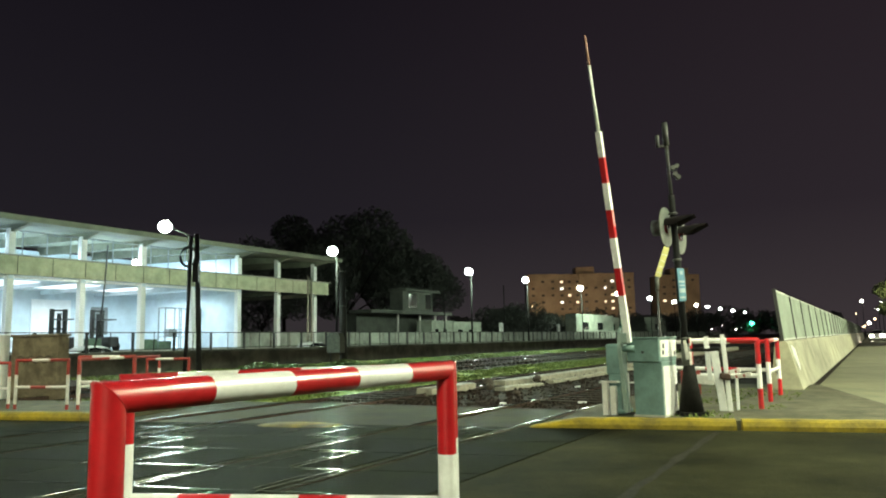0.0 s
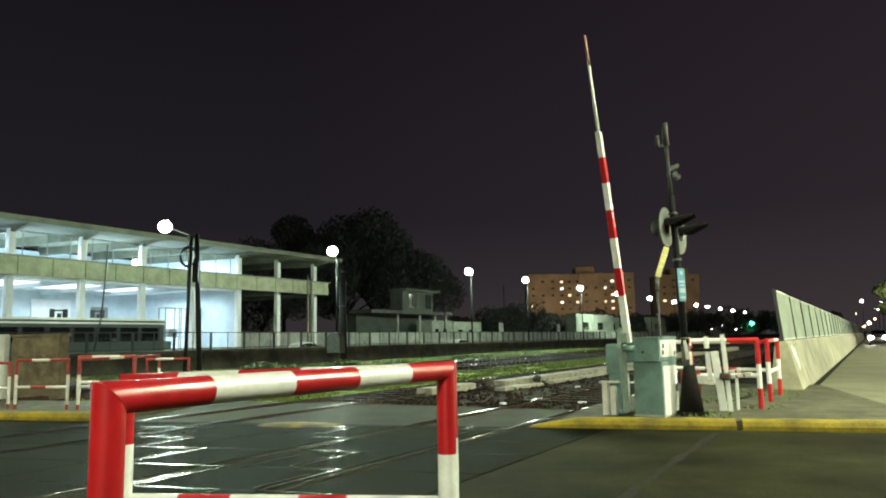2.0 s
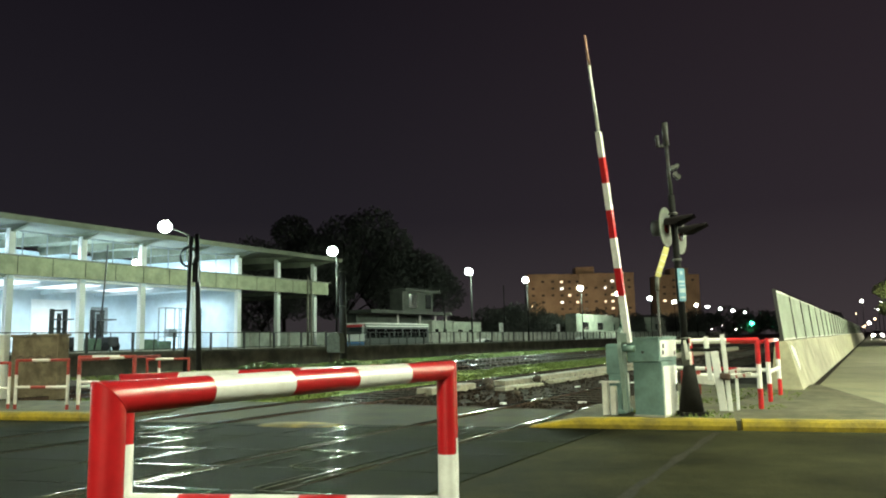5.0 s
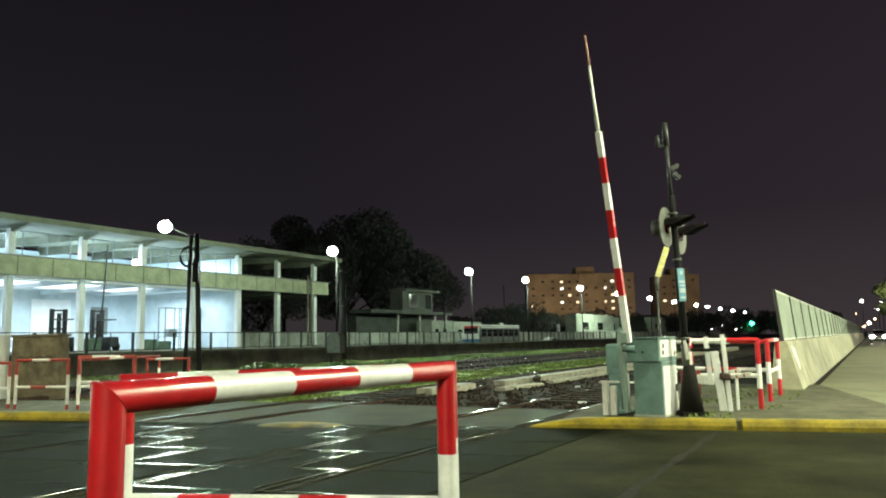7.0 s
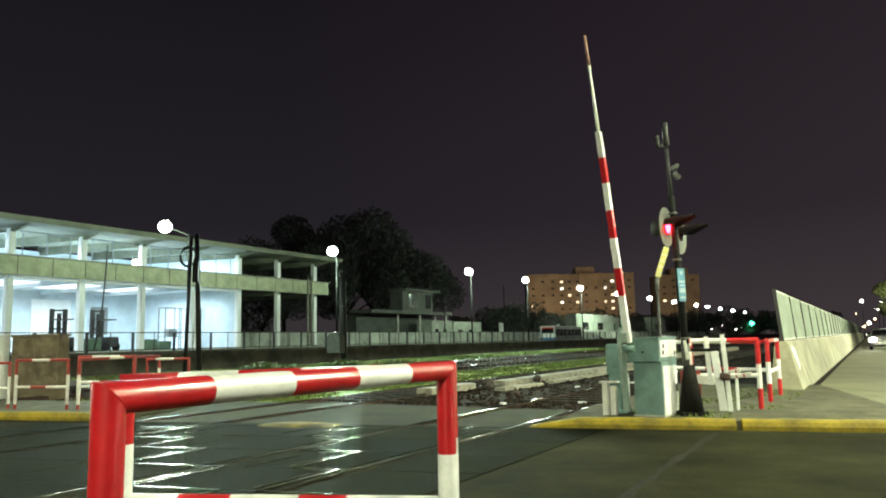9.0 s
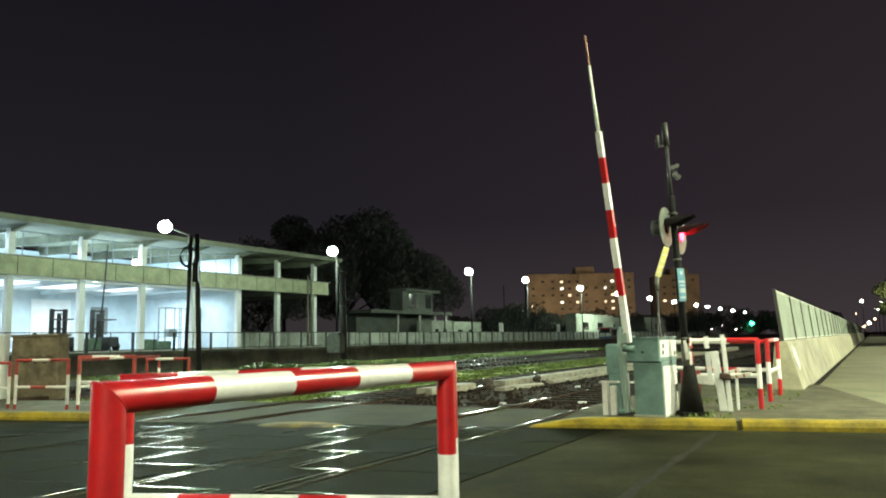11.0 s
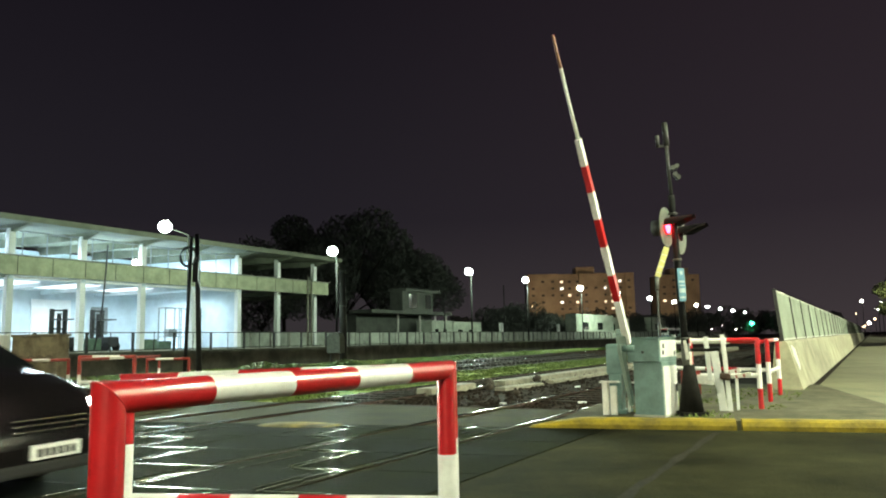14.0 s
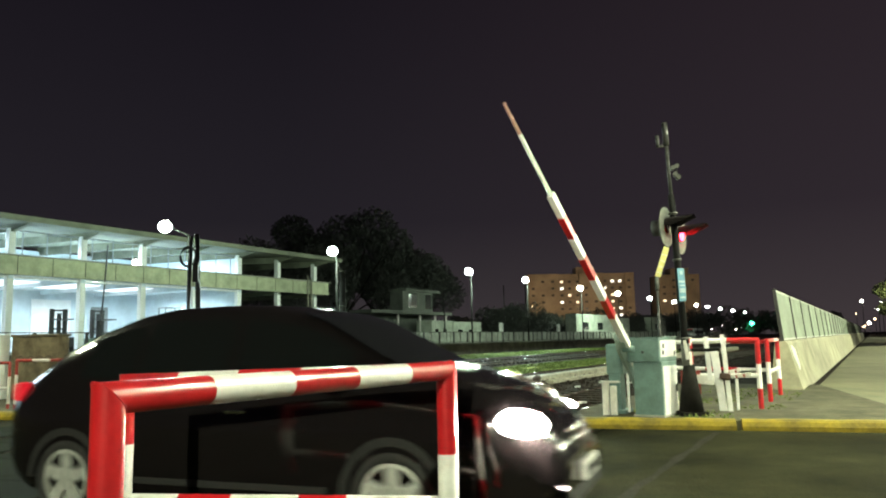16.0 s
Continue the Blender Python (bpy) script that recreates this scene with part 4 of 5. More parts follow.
CAR_D, _ = car(Matrix(), "oncoming grey car with lit headlights far down the side street", SILVER, 4.2, SMALL_TOP, SMALL_BELT, (0.7, 3.2), (4.05, 0.6, 0.66, HEAD_SOFT), TAIL_SOFT, 0.82, "cars on the roads")


def bus():
    t = thing("bus", Matrix(), "white and blue city bus with a red roof edge", "bus")
    blue = mat("blue_bus_paint", (0.05, 0.16, 0.36), 0.35, var=0.15, scale=4)
    redp = mat("red_bus_paint", (0.5, 0.03, 0.03), 0.35, var=0.1, scale=4)
    dark = mat("dark_bus_side", (0.05, 0.055, 0.055), 0.35, var=0.2, scale=4)
    L, h, w = 11.3, 3.05, 1.25
    bm = BM()
    box(bm, (L / 2, 0, 0.85), (L, 2 * w, 1.1), None, 0.08)
    part("lower_body", bm, [dark], t, "dark lower side panels")
    bm = BM()
    box(bm, (L / 2, 0, 2.1), (L, 2 * w, 1.75), None, 0.12)
    part("upper_body", bm, dark, t)
    bm = BM()
    box(bm, (L / 2, 0, 3.0), (L - 0.1, 2 * w - 0.1, 0.16), None, 0.06)
    part("roof", bm, DIRTY_WHITE, t, "pale roof")
    bm = BM()
    box(bm, (-0.012, 0, 0.9), (0.05, 2.3, 0.95), None, 0.02)
    part("rear_panel", bm, blue, t, "blue rear panel")
    bm = BM()
    box(bm, (-0.012, 0, 1.72), (0.05, 2.36, 0.62), None, 0.02)
    part("rear_panel", bm, WHITE_PAINT, t, "white rear panel")
    bm = BM()
    box(bm, (-0.012, 0, 2.82), (0.06, 2.3, 0.24), None, 0.02)
    part("rear_band", bm, redp, t, "red band above the rear window")
    bm = BM()
    box(bm, (-0.02, 0, 2.36), (0.05, 1.9, 0.62), None, 0.02)
    part("rear_window", bm, GLASS_DARK, t)
    for y in (-1.03, 1.03):
        bm = BM()
        box(bm, (-0.03, y, 2.3), (0.05, 0.18, 1.3), None, 0.02)
        part("rear_pillar", bm, WHITE_PAINT, t)
        bm = BM()
        box(bm, (-0.045, y * 0.9, 0.72), (0.04, 0.34, 0.12), None, 0.015)
        part("tail_light", bm, TAIL_SOFT, t, "red tail light")
    for side in (-1, 1):
        for k in range(7):
            bm = BM()
            box(bm, (0.95 + 1.52 * k, side * (w + 0.004), 2.1), (1.36, 0.02, 0.85), None, 0.02)
            part("side_window", bm, GLASS_DARK, t)
        bm = BM()
        box(bm, (L / 2, side * (w + 0.006), 2.78), (L - 0.3, 0.02, 0.1))
        part("side_stripe", bm, DIRTY_WHITE, t)
        for x in (2.6, 8.9):
            bm = BM()
            tube(bm, (x, side * (w - 0.25), 0.48), (x, side * (w + 0.01), 0.48), 0.48, n=24)
            part("wheel", bm, TYRE, t)
    bm = BM()
    box(bm, (L + 0.01, 0, 1.9), (0.04, 2.2, 1.5), None, 0.02)
    part("windscreen", bm, GLASS_DARK, t)
    return t


BUS = bus()


# ---- crossing surface and yard ----
SLAB = mat("dark_crossing_slab", (0.015, 0.0175, 0.009), 0.86, var=0.75, scale=0.6, bump=0.7, bscale=28, rvar=0.1, rnd=0.1, spec=0.02)
EDGE_STEEL = mat("wet_worn_edging", (0.05, 0.055, 0.035), 0.19, 0.0, var=0.5, scale=5, bump=0.25, bscale=14, rvar=0.06, spec=1.0)
TRODDEN = mat("trodden_yard_concrete", (0.06, 0.061, 0.034), 0.88, var=0.55, scale=0.9, bump=0.5, bscale=30, rvar=0.1, spec=0.1)
SLEEPER = mat("weathered_sleeper", (0.036, 0.028, 0.022), 0.92, var=0.5, scale=5, bump=0.6, bscale=30, spec=0.08)
BEAM = mat("pale_concrete_beam", (0.38, 0.36, 0.28), 0.8, var=0.45, scale=2.5, bump=0.4, bscale=30)


def on_street(w, f, z):
    """The point where the railway's line w meets the street's line f."""
    # w = N.p and f = FD.p
    det = N.x * FD.y - N.y * FD.x
    x = (w * FD.y - f * N.y) / det
    y = (f * N.x - w * FD.x) / det
    return Vector((x, y, z))


def slab(w0, w1, f0, f1, h, parent, name, material, gap=0.02):
    bm = BM()
    cs = [on_street(w0 + gap, f0 + gap, 0), on_street(w1 - gap, f0 + gap, 0), on_street(w1 - gap, f1 - gap, 0), on_street(w0 + gap, f1 - gap, 0)]
    lo = [bm.verts.new(c + Vector((0, 0, -0.05))) for c in cs]
    up = [bm.verts.new(c + Vector((0, 0, h - 0.006))) for c in cs]
    mid = sum(cs, Vector()) / 4
    hi = [bm.verts.new(c.lerp(mid, 0.012) + Vector((0, 0, h))) for c in cs]
    for a, b in ((lo, up), (up, hi)):
        for i in range(4):
            bm.faces.new((a[i], a[(i + 1) % 4], b[(i + 1) % 4], b[i]))
    bm.faces.new(hi)
    part(name, bm, material, parent)


crossing = thing("crossing_surface", Matrix(), "dark concrete slabs between the rails in the street", "crossing", kind="structure")
for r, (w0, w1) in enumerate(((3.5, 4.72), (4.98, 6.38), (6.62, 8.1), (8.1, 9.82), (10.08, 11.5), (11.76, 13.2))):
    f0 = -1.0
    while f0 < 11.0:
        slab(w0, w1, f0, min(f0 + 1.2, 11.3), 0.009, crossing, "slab", SLAB, 0.006)
        f0 += 1.2


def edge_strip(name, a, b, wd, z, parent, material):
    a, b = Vector(a), Vector(b)
    d = b - a
    bm = BM()
    box(bm, (a + b) / 2 + Vector((0, 0, z)), (d.length, wd, 0.012), d.to_track_quat("X", "Z").to_matrix().to_4x4(), 0.003)
    part(name, bm, material, parent)


edging = thing("steel_edging", Matrix(), "worn steel angles along the crossing slabs, laid where lamp glints show", "edging", kind="structure")
# stepped edges along the joints where lamps glint: at each joint across the rails the edge moves over to the next slab
STEPS = (
    (7.58, ((10.99, 7.14), (9.79, 6.34), (8.58, 5.53), (7.36, 4.99), (6.17, 4.25), (4.96, 3.6))),
    (10.7, ((10.6, 9.75), (9.45, 8.65), (8.5, 7.6), (7.31, 6.3), (6.15, 5.35), (4.95, 4.5))),
)
for w, levels in STEPS:
    for i, (f, w1) in enumerate(levels):
        edge_strip("cross_angle", on_street(w, f, 0), on_street(w1, f, 0), 0.04, 0.014, edging, EDGE_STEEL)
        low = levels[i + 1][0] if i + 1 < len(levels) else f - 1.2
        edge_strip("long_angle", on_street(w1, f, 0), on_street(w1, low, 0), 0.026, 0.016, edging, EDGE_STEEL)
        edge_strip("long_angle", on_street(w1 + 0.11, f - 0.3, 0), on_street(w1 + 0.11, low + 0.1, 0), 0.014, 0.016, edging, EDGE_STEEL)
        w = w1
# short lengths of straight angle beside the rails, cut to where lamp glints lie
for w, f0, f1 in ((4.86, 6.6, 7.6), (4.84, 9.5, 10.95), (5.42, 10.5, 11.3), (5.2, 9.9, 10.6), (6.05, 7.2, 8.2), (6.62, 5.4, 6.4), (7.68, 7.5, 8.6), (7.75, 10.1, 11.2), (8.1, 7.2, 7.9), (9.32, 9.0, 10.8), (10.3, 9.5, 11.2)):
    edge_strip("flange_angle", on_street(w, f0, 0), on_street(w, f1, 0), 0.011, 0.015, edging, EDGE_STEEL)

# trodden ground between street and yard
bm = BM()
cs = [on_street(1.5, 11.4, -0.02), on_street(4.4, 11.4, -0.02), on_street(13.5, 11.4, -0.02), on_street(13.5, 16.0, -0.02), on_street(4.2, 14.2, -0.02), on_street(1.5, 12.5, -0.02)]
bm.faces.new([bm.verts.new(c) for c in cs])
solid("pavement_yard", bm, TRODDEN, "trodden damp concrete at the yard's edge", "pavement", kind="structure")

# sleepers under the open tracks
bm = BM()
box(bm, (0, 0, 0), (0.24, 2.6, 0.14), None, 0.015)
sl = mesh_of("sleeper", bm, SLEEPER)
bed = thing("track_bed", RAILWAY, "dark timber sleepers under the rails", "track", kind="structure")
for wc, s0 in ((5.68, 15.5), (10.8, 14.5), (18.75, 14.0), (22.75, 14.0)):
    for k in range(70):
        piece("sleeper", sl, bed, Matrix.Translation((s0 + 0.62 * k, wc + 0.03 * math.sin(k * 7.1), -0.09 if wc < 12 else -0.06)) @ Matrix.Rotation(0.02 * math.sin(k * 3.3), 4, "Z"))


BROWN_MARK = mat("brown_paint_mark", (0.1, 0.075, 0.05), 0.8, var=0.3, scale=9)


def beam(s0, s1, w, wd, h, label, tilt=0.0):
    t = Matrix.Translation(T(s0, w, -0.05)) @ RAILWAY @ Matrix.Rotation(tilt, 4, "Z")
    bm = BM()
    L = s1 - s0
    prism(bm, [(0, 0), (wd, 0), (wd, h - 0.02), (wd - 0.02, h), (0.025, h), (0, h - 0.025)], 0, L, "x")
    bmesh.ops.bisect_plane(bm, geom=bm.verts[:] + bm.edges[:] + bm.faces[:], plane_co=(L / 2, 0, 0), plane_no=(1, 0, 0))
    return solid("concrete_beam", bm, BEAM, label, "concrete beam", "beams lying in the yard", m=t)


beam(16.2, 18.6, 9.75, 0.45, 0.19, "short pale concrete beam with faint marks lying by the track")
beam(20.0, 42.0, 9.5, 0.45, 0.17, "long pale concrete beam lying along the track")
beam(18.4, 20.6, 8.75, 0.34, 0.09, "low pale concrete slab lying by the track", -0.1)
beam(21.6, 32.0, 8.62, 0.26, 0.1, "thin pale concrete kerb length along the track", 0.008)
beam(44.0, 70.0, 10.4, 0.5, 0.3, "far pale concrete beam along the grass")
for k in range(3):
    bm = BM()
    box(bm, (0.55 + 0.35 * k, -0.002, 0.11), (0.05, 0.006, 0.13), Matrix.Rotation(radians(12), 4, "Y"))
    solid("paint_mark", bm, BROWN_MARK, "faint dark paint mark on the short beam", "paint mark", "paint marks", m=Matrix.Translation(T(16.2, 9.75, -0.05)) @ RAILWAY)
rng = random.Random(5)
RUBBLE = mat("brown_rubble", (0.07, 0.055, 0.04), 0.9, var=0.5, scale=8, bump=0.6, bscale=20)
for s, w, q in ((19.4, 9.75, 0.18), (21.9, 9.3, 0.15), (18.2, 9.1, 0.12), (16.6, 7.6, 0.09)):
    bm = BM()
    g = bmesh.ops.create_icosphere(bm, subdivisions=2, radius=q)
    for v in g["verts"]:
        v.co = v.co * (1 + 0.35 * noise.noise(v.co * 4 + Vector((s, w, 0))))
        v.co.z *= 0.8
    solid("rubble", bm, RUBBLE, "rough brown lump of rubble beside the beams", "rubble", "rubble lumps", m=Matrix.Translation(T(s, w, q * 0.5)))


def grass_strip(name, area, count, h, seed, label, z=-0.07):
    """Many bent blades in tufts."""
    r = random.Random(seed)
    verts, faces = [], []
    (s0, s1), (w0, w1) = area
    for _ in range(count):
        s = s0 + (s1 - s0) * r.random() ** 1.4
        w = w0 + (w1 - w0) * r.random()
        dens = noise.noise(Vector((s * 0.5, w * 1.1, seed))) + noise.noise(Vector((s * 1.7, w * 3, seed + 3))) * 0.5
        if dens < -0.15:
            continue
        b = T(s, w, z)
        a = r.random() * 6.28
        hh = h * (0.5 + 0.8 * r.random()) * (0.7 + 0.6 * max(0, dens))
        d = Vector((math.cos(a), math.sin(a), 0))
        wd = d.cross(Vector((0, 0, 1))) * (0.012 + 0.012 * r.random()) * (1 + (s - s0) * 0.05)
        i = len(verts)
        verts += [b - wd, b + wd, b + d * hh * 0.3 + wd * 0.6 + Vector((0, 0, hh * 0.7)), b + d * hh * 0.3 - wd * 0.6 + Vector((0, 0, hh * 0.7)), b + d * hh * 0.75 + Vector((0, 0, hh))]
        faces += [(i, i + 1, i + 2, i + 3), (i + 3, i + 2, i + 4)]
    me = bpy.data.meshes.new(name)
    me.from_pydata([tuple(v) for v in verts], [], faces)
    me.materials.append(GRASS)
    return tagged(new(name, me), label, "grass", "", "stuff")


grass_strip("grass", ((13.5, 75), (11.9, 15.8)), 42000, 0.09, 2, "rough green grass strip between the tracks")
grass_strip("grass", ((20, 90), (25.5, 32.0)), 26000, 0.13, 3, "dark rough grass below the platform")
grass_strip("grass", ((13.4, 19.2), (1.35, 3.6)), 1500, 0.04, 4, "thin grass by the railings and wall", 0.1)
grass_strip("grass", ((11.75, 12.7), (1.9, 3.9)), 200, 0.07, 7, "weeds at the foot of the cabinet and gate", 0.1)
grass_strip("grass", ((10.5, 16.0), (13.8, 17.0)), 4000, 0.2, 8, "dry weeds behind the footpath railings")
bm = BM()
sheet(bm, [T(13.3, 12.0, -0.052), T(80, 12.0, -0.052), T(80, 15.7, -0.052), T(13.3, 15.7, -0.052)])
solid("verge", bm, mat("mossy_turf", (0.22, 0.3, 0.045), 0.95, var=0.25, scale=1.5, bump=0.7, bscale=30, spec=0.1), "mossy green turf between the tracks", "verge", kind="structure")
# loose ballast stones and litter
verts, faces = [], []
for _ in range(9000):
    s, w = 14 + 40 * rng.random() ** 1.6, 3.6 + 20 * rng.random()
    if 12 < w < 15.6:
        continue
    c, q = T(s, w, -0.05), 0.025 + 0.05 * rng.random()
    i = len(verts)
    verts += [tuple(c + Vector((q * math.cos(a) * rng.uniform(0.6, 1.2), q * math.sin(a) * rng.uniform(0.6, 1.2), 0))) for a in (0.2, 1.8, 3.3, 4.9)] + [tuple(c + Vector((0, 0, q * 0.9)))]
    faces += [(i, i + 1, i + 4), (i + 1, i + 2, i + 4), (i + 2, i + 3, i + 4), (i + 3, i, i + 4)]
me = bpy.data.meshes.new("ballast")
me.from_pydata(verts, [], faces)
me.materials.append(mat("dark_brown_ballast", (0.032, 0.023, 0.018), 0.92, var=0.5, scale=6, bump=0.3, spec=0.08))
tagged(new("ballast", me), "loose grey-brown ballast stones over the yard", "ballast", "", "stuff")
for s, w in ((13.2, 4.9), (15.1, 5.4), (19.8, 7.2), (14.4, 6.9), (22.0, 6.3)):
    bm = BM()
    box(bm, (0, 0, 0.02), (0.16, 0.1, 0.035), Matrix.Rotation(s, 4, "Z"), 0.01)
    solid("litter", bm, WHITE, "crumpled pale scrap of litter on the ballast", "litter", "scraps of litter", m=Matrix.Translation(T(s, w, -0.03)))


# ---- poles and cabinets in front of the platform ----
def telegraph_poles():
    t = thing("telegraph_pole", Matrix.Translation(T(23.2, 26.0, -0.06)), "pair of dark leaning wooden poles with coiled cable", "pole")
    bm = BM()
    tube(bm, (0.02, 0, 0), (-0.22, 0.05, 6.4), 0.12, 0.1, 14)
    part("pole", bm, DARKPOLE, t)
    bm = BM()
    tube(bm, (-0.74, 0.3, 0), (-0.44, 0.0, 6.3), 0.085, 0.075, 14)
    part("brace_pole", bm, DARKPOLE, t)
    for k in range(4):
        bm = BM()
        c = Vector((-0.55 + 0.02 * k, -0.18 + 0.02 * k, 5.35))
        pts = [c + Vector((0.34 * math.cos(a) * (1 + 0.05 * k), 0.05 * math.sin(3 * a + k), 0.46 * math.sin(a) * (1 - 0.04 * k))) for a in [6.28 * i / 20 for i in range(21)]]
        bent(bm, pts, 0.022, 6)
        part("cable_coil", bm, BLACK, t)
    bm = BM()
    box(bm, (-0.18, -0.15, 4.65), (0.26, 0.16, 0.9), None, 0.03)
    part("junction_box", bm, BLACK, t)


telegraph_poles()
t = thing("signal_pole", Matrix.Translation(T(38.8, 30.0, -0.06)), "thick dark pole with pale metal bands", "pole")
bm = BM()
tube(bm, (0, 0, 0), (-0.1, 0, 6.2), 0.26, 0.2, 16)
part("pole", bm, DARKPOLE, t)
for z in (1.4, 3.7, 6.0):
    bm = BM()
    tube(bm, (-0.016 * z, 0, z), (-0.016 * z, 0, z + 0.09), 0.265, n=16)
    part("band", bm, BELL, t, "pale metal band")
t = thing("relay_box", Matrix.Translation(T(36.7, 29.0, -0.06)) @ RAILWAY, "grey arched relay box on thin legs", "relay box")
bm = BM()
prism(bm, [(-0.5, 0.75), (0.5, 0.75), (0.5, 1.7), (0.38, 1.95), (0.0, 2.02), (-0.38, 1.95), (-0.5, 1.7)], -0.25, 0.25, "x")
part("body", bm, PLATE, t)
for y in (-0.4, 0.4):
    bm = BM()
    box(bm, (0, y, 0.38), (0.06, 0.06, 0.76))
    part("leg", bm, BLACK, t)
t = thing("hanging_wire", Matrix(), "thin dark wire hanging before the depot", "wire")
bm = BM()
bent(bm, [T(25.6, 36, 6.9), T(25.5, 36, 5.0), T(25.35, 36, 3.0), T(25.0, 36, 1.2)], 0.045, 6)
part("wire", bm, BLACK, t)


# ---- inside and around the depot ----
DOOR_WHITE = mat("white_sheet_door", (0.8, 0.82, 0.82), 0.5, var=0.08, scale=2)
CEILING_GLOW = glow("ceiling_glow_panel", (0.85, 0.95, 1.0), 1.6)
t = DEPOT
# glowing panels stand in for the white band of lit ceiling
for k in range(7):
    s = 6.5 + 5.6 * k
    bm = BM()
    box(bm, (s, 53.0, 5.965), (5.2, 5.0, 0.04), None, 0.01)
    part("ceiling_glow", bm, CEILING_GLOW, t, "glowing panel standing in for the brightly lit ceiling")
FRAME_GREY = mat("grey_window_frame", (0.22, 0.24, 0.24), 0.5, var=0.2, scale=5)
for i in range(len(COLUMN_S) - 3):
    a, b = COLUMN_S[i], COLUMN_S[i + 1]
    for k in range(3):
        bm = BM()
        box(bm, (a + (b - a) * (k + 0.5) / 3, 46.1, 7.95), (0.05, 0.06, 1.75))
        part("mullion", bm, FRAME_GREY, t)
    bm = BM()
    box(bm, ((a + b) / 2, 46.1, 8.72), (b - a - 0.45, 0.08, 0.1))
    part("window_head", bm, FRAME_GREY, t)
    bm = BM()
    box(bm, ((a + b) / 2, 46.15, 5.78), (b - a - 0.45, 0.3, 0.14), None, 0.02)
    part("lintel", bm, WHITE, t)
for k in range(22):
    bm = BM()
    box(bm, (5.5 + 2.28 * k, 45.268, 6.45), (0.035, 0.015, 1.1))
    part("parapet_joint", bm, DARKPOLE, t)
bm = BM()
box(bm, (30.1, 45.3, 7.06), (52.3, 0.5, 0.08), None, 0.015)
part("parapet_cap", bm, CONCRETE, t)
bm = BM()
box(bm, (36.6, 58.55, 3.2), (3.4, 0.1, 4.2), None, 0.02)
part("white_door", bm, DOOR_WHITE, t, "white sliding door")
for s in (27.5, 41.0):
    bm = BM()
    box(bm, (s, 58.5, 3.6), (1.6, 0.1, 2.4), None, 0.02)
    part("wall_panel", bm, FRAME_GREY, t)


def forklift(s, w, turn):
    t = thing("forklift", Matrix.Translation(T(s, w, 1.05)) @ RAILWAY @ Matrix.Rotation(radians(turn), 4, "Z"), "dark forklift with a raised mast inside the depot", "forklift", "forklifts")
    dk = BLACK
    for y in (-0.45, 0.45):
        bm = BM()
        box(bm, (0, y, 1.5), (0.2, 0.3, 3.0), None, 0.02)
        part("mast_rail", bm, dk, t)
    for z in (0.4, 1.6, 2.9):
        bm = BM()
        box(bm, (0, 0, z), (0.1, 1.0, 0.12))
        part("mast_bar", bm, dk, t)
    bm = BM()
    box(bm, (-0.1, 0, 1.4), (0.08, 0.3, 2.6), None, 0.02)
    part("lift_cylinder", bm, dk, t)
    bm = BM()
    box(bm, (-0.7, 0, 2.25), (1.3, 1.0, 0.08), None, 0.02)
    part("cab_roof", bm, dk, t)
    bm = BM()
    box(bm, (-0.9, 0, 0.65), (1.5, 1.0, 0.7), None, 0.08)
    part("chassis", bm, BLACK, t)
    for x in (-1.4, -0.4):
        for y in (-0.45, 0.45):
            bm = BM()
            tube(bm, (x, y - 0.1, 0.3), (x, y + 0.1, 0.3), 0.3, n=18)
            part("wheel", bm, TYRE, t)


forklift(31.5, 49.5, 80)
forklift(34.3, 49.2, 100)


def steel_rack(s, w):
    t = thing("storage_rack", Matrix.Translation(T(s, w, 1.05)) @ RAILWAY, "tall thin grey steel storage rack in the depot", "rack", "storage racks")
    for x in (-0.8, 0.8):
        for y in (-0.4, 0.4):
            bm = BM()
            box(bm, (x, y, 1.7), (0.08, 0.08, 3.4))
            part("upright", bm, FRAME_GREY, t)
    for z in (1.0, 3.36):
        bm = BM()
        box(bm, (0, 0, z), (1.7, 0.9, 0.06))
        part("shelf", bm, FRAME_GREY, t)
    bm = BM()
    box(bm, (0.1, 0, 1.35), (0.9, 0.6, 0.6), None, 0.03)
    part("crate", bm, FRAME_GREY, t)


steel_rack(41.5, 50.0)
steel_rack(44.0, 50.5)
CRATE = mat("dull_green_crate", (0.1, 0.16, 0.11), 0.7, var=0.3, scale=3)
for s, w, h in ((38.0, 48.3, 0.8), (39.6, 48.6, 0.65), (33.0, 48.0, 0.9)):
    bm = BM()
    box(bm, (0, 0, h / 2), (1.2, 0.8, h), None, 0.03)
    solid("crate", bm, CRATE, "dull green crate on the depot floor", "crate", "crates in the depot", m=Matrix.Translation(T(s, w, 1.05)) @ RAILWAY)
t = thing("downpipe", RAILWAY, "tall pale pipes in the open end bay", "pipe")
for s, h in ((53.0, 7.6), (53.5, 7.3)):
    bm = BM()
    tube(bm, (s, 45.1, 0), (s - 0.05, 45.1, h), 0.09, n=10)
    part("pipe", bm, BEAM, t)


# ---- distance: house, containers, flats, trees, far lights ----
HOUSE_WALL = mat("dull_rendered_wall", (0.13, 0.135, 0.115), 0.8, var=0.35, scale=0.6, bump=0.2, bscale=10)
DARK_GLASS = mat("dark_window_glass", (0.015, 0.018, 0.018), 0.1)
t = thing("yard_house", RAILWAY, "pale two-storey signal house with a wide flat canopy", "house")
bm = BM()
box(bm, (81.5, 53, 4.95), (19.6, 3.4, 0.42), None, 0.05)
part("canopy", bm, HOUSE_WALL, t, "wide flat concrete canopy")
bm = BM()
box(bm, (84.6, 53.8, 6.5), (7.6, 2.0, 2.7), None, 0.05)
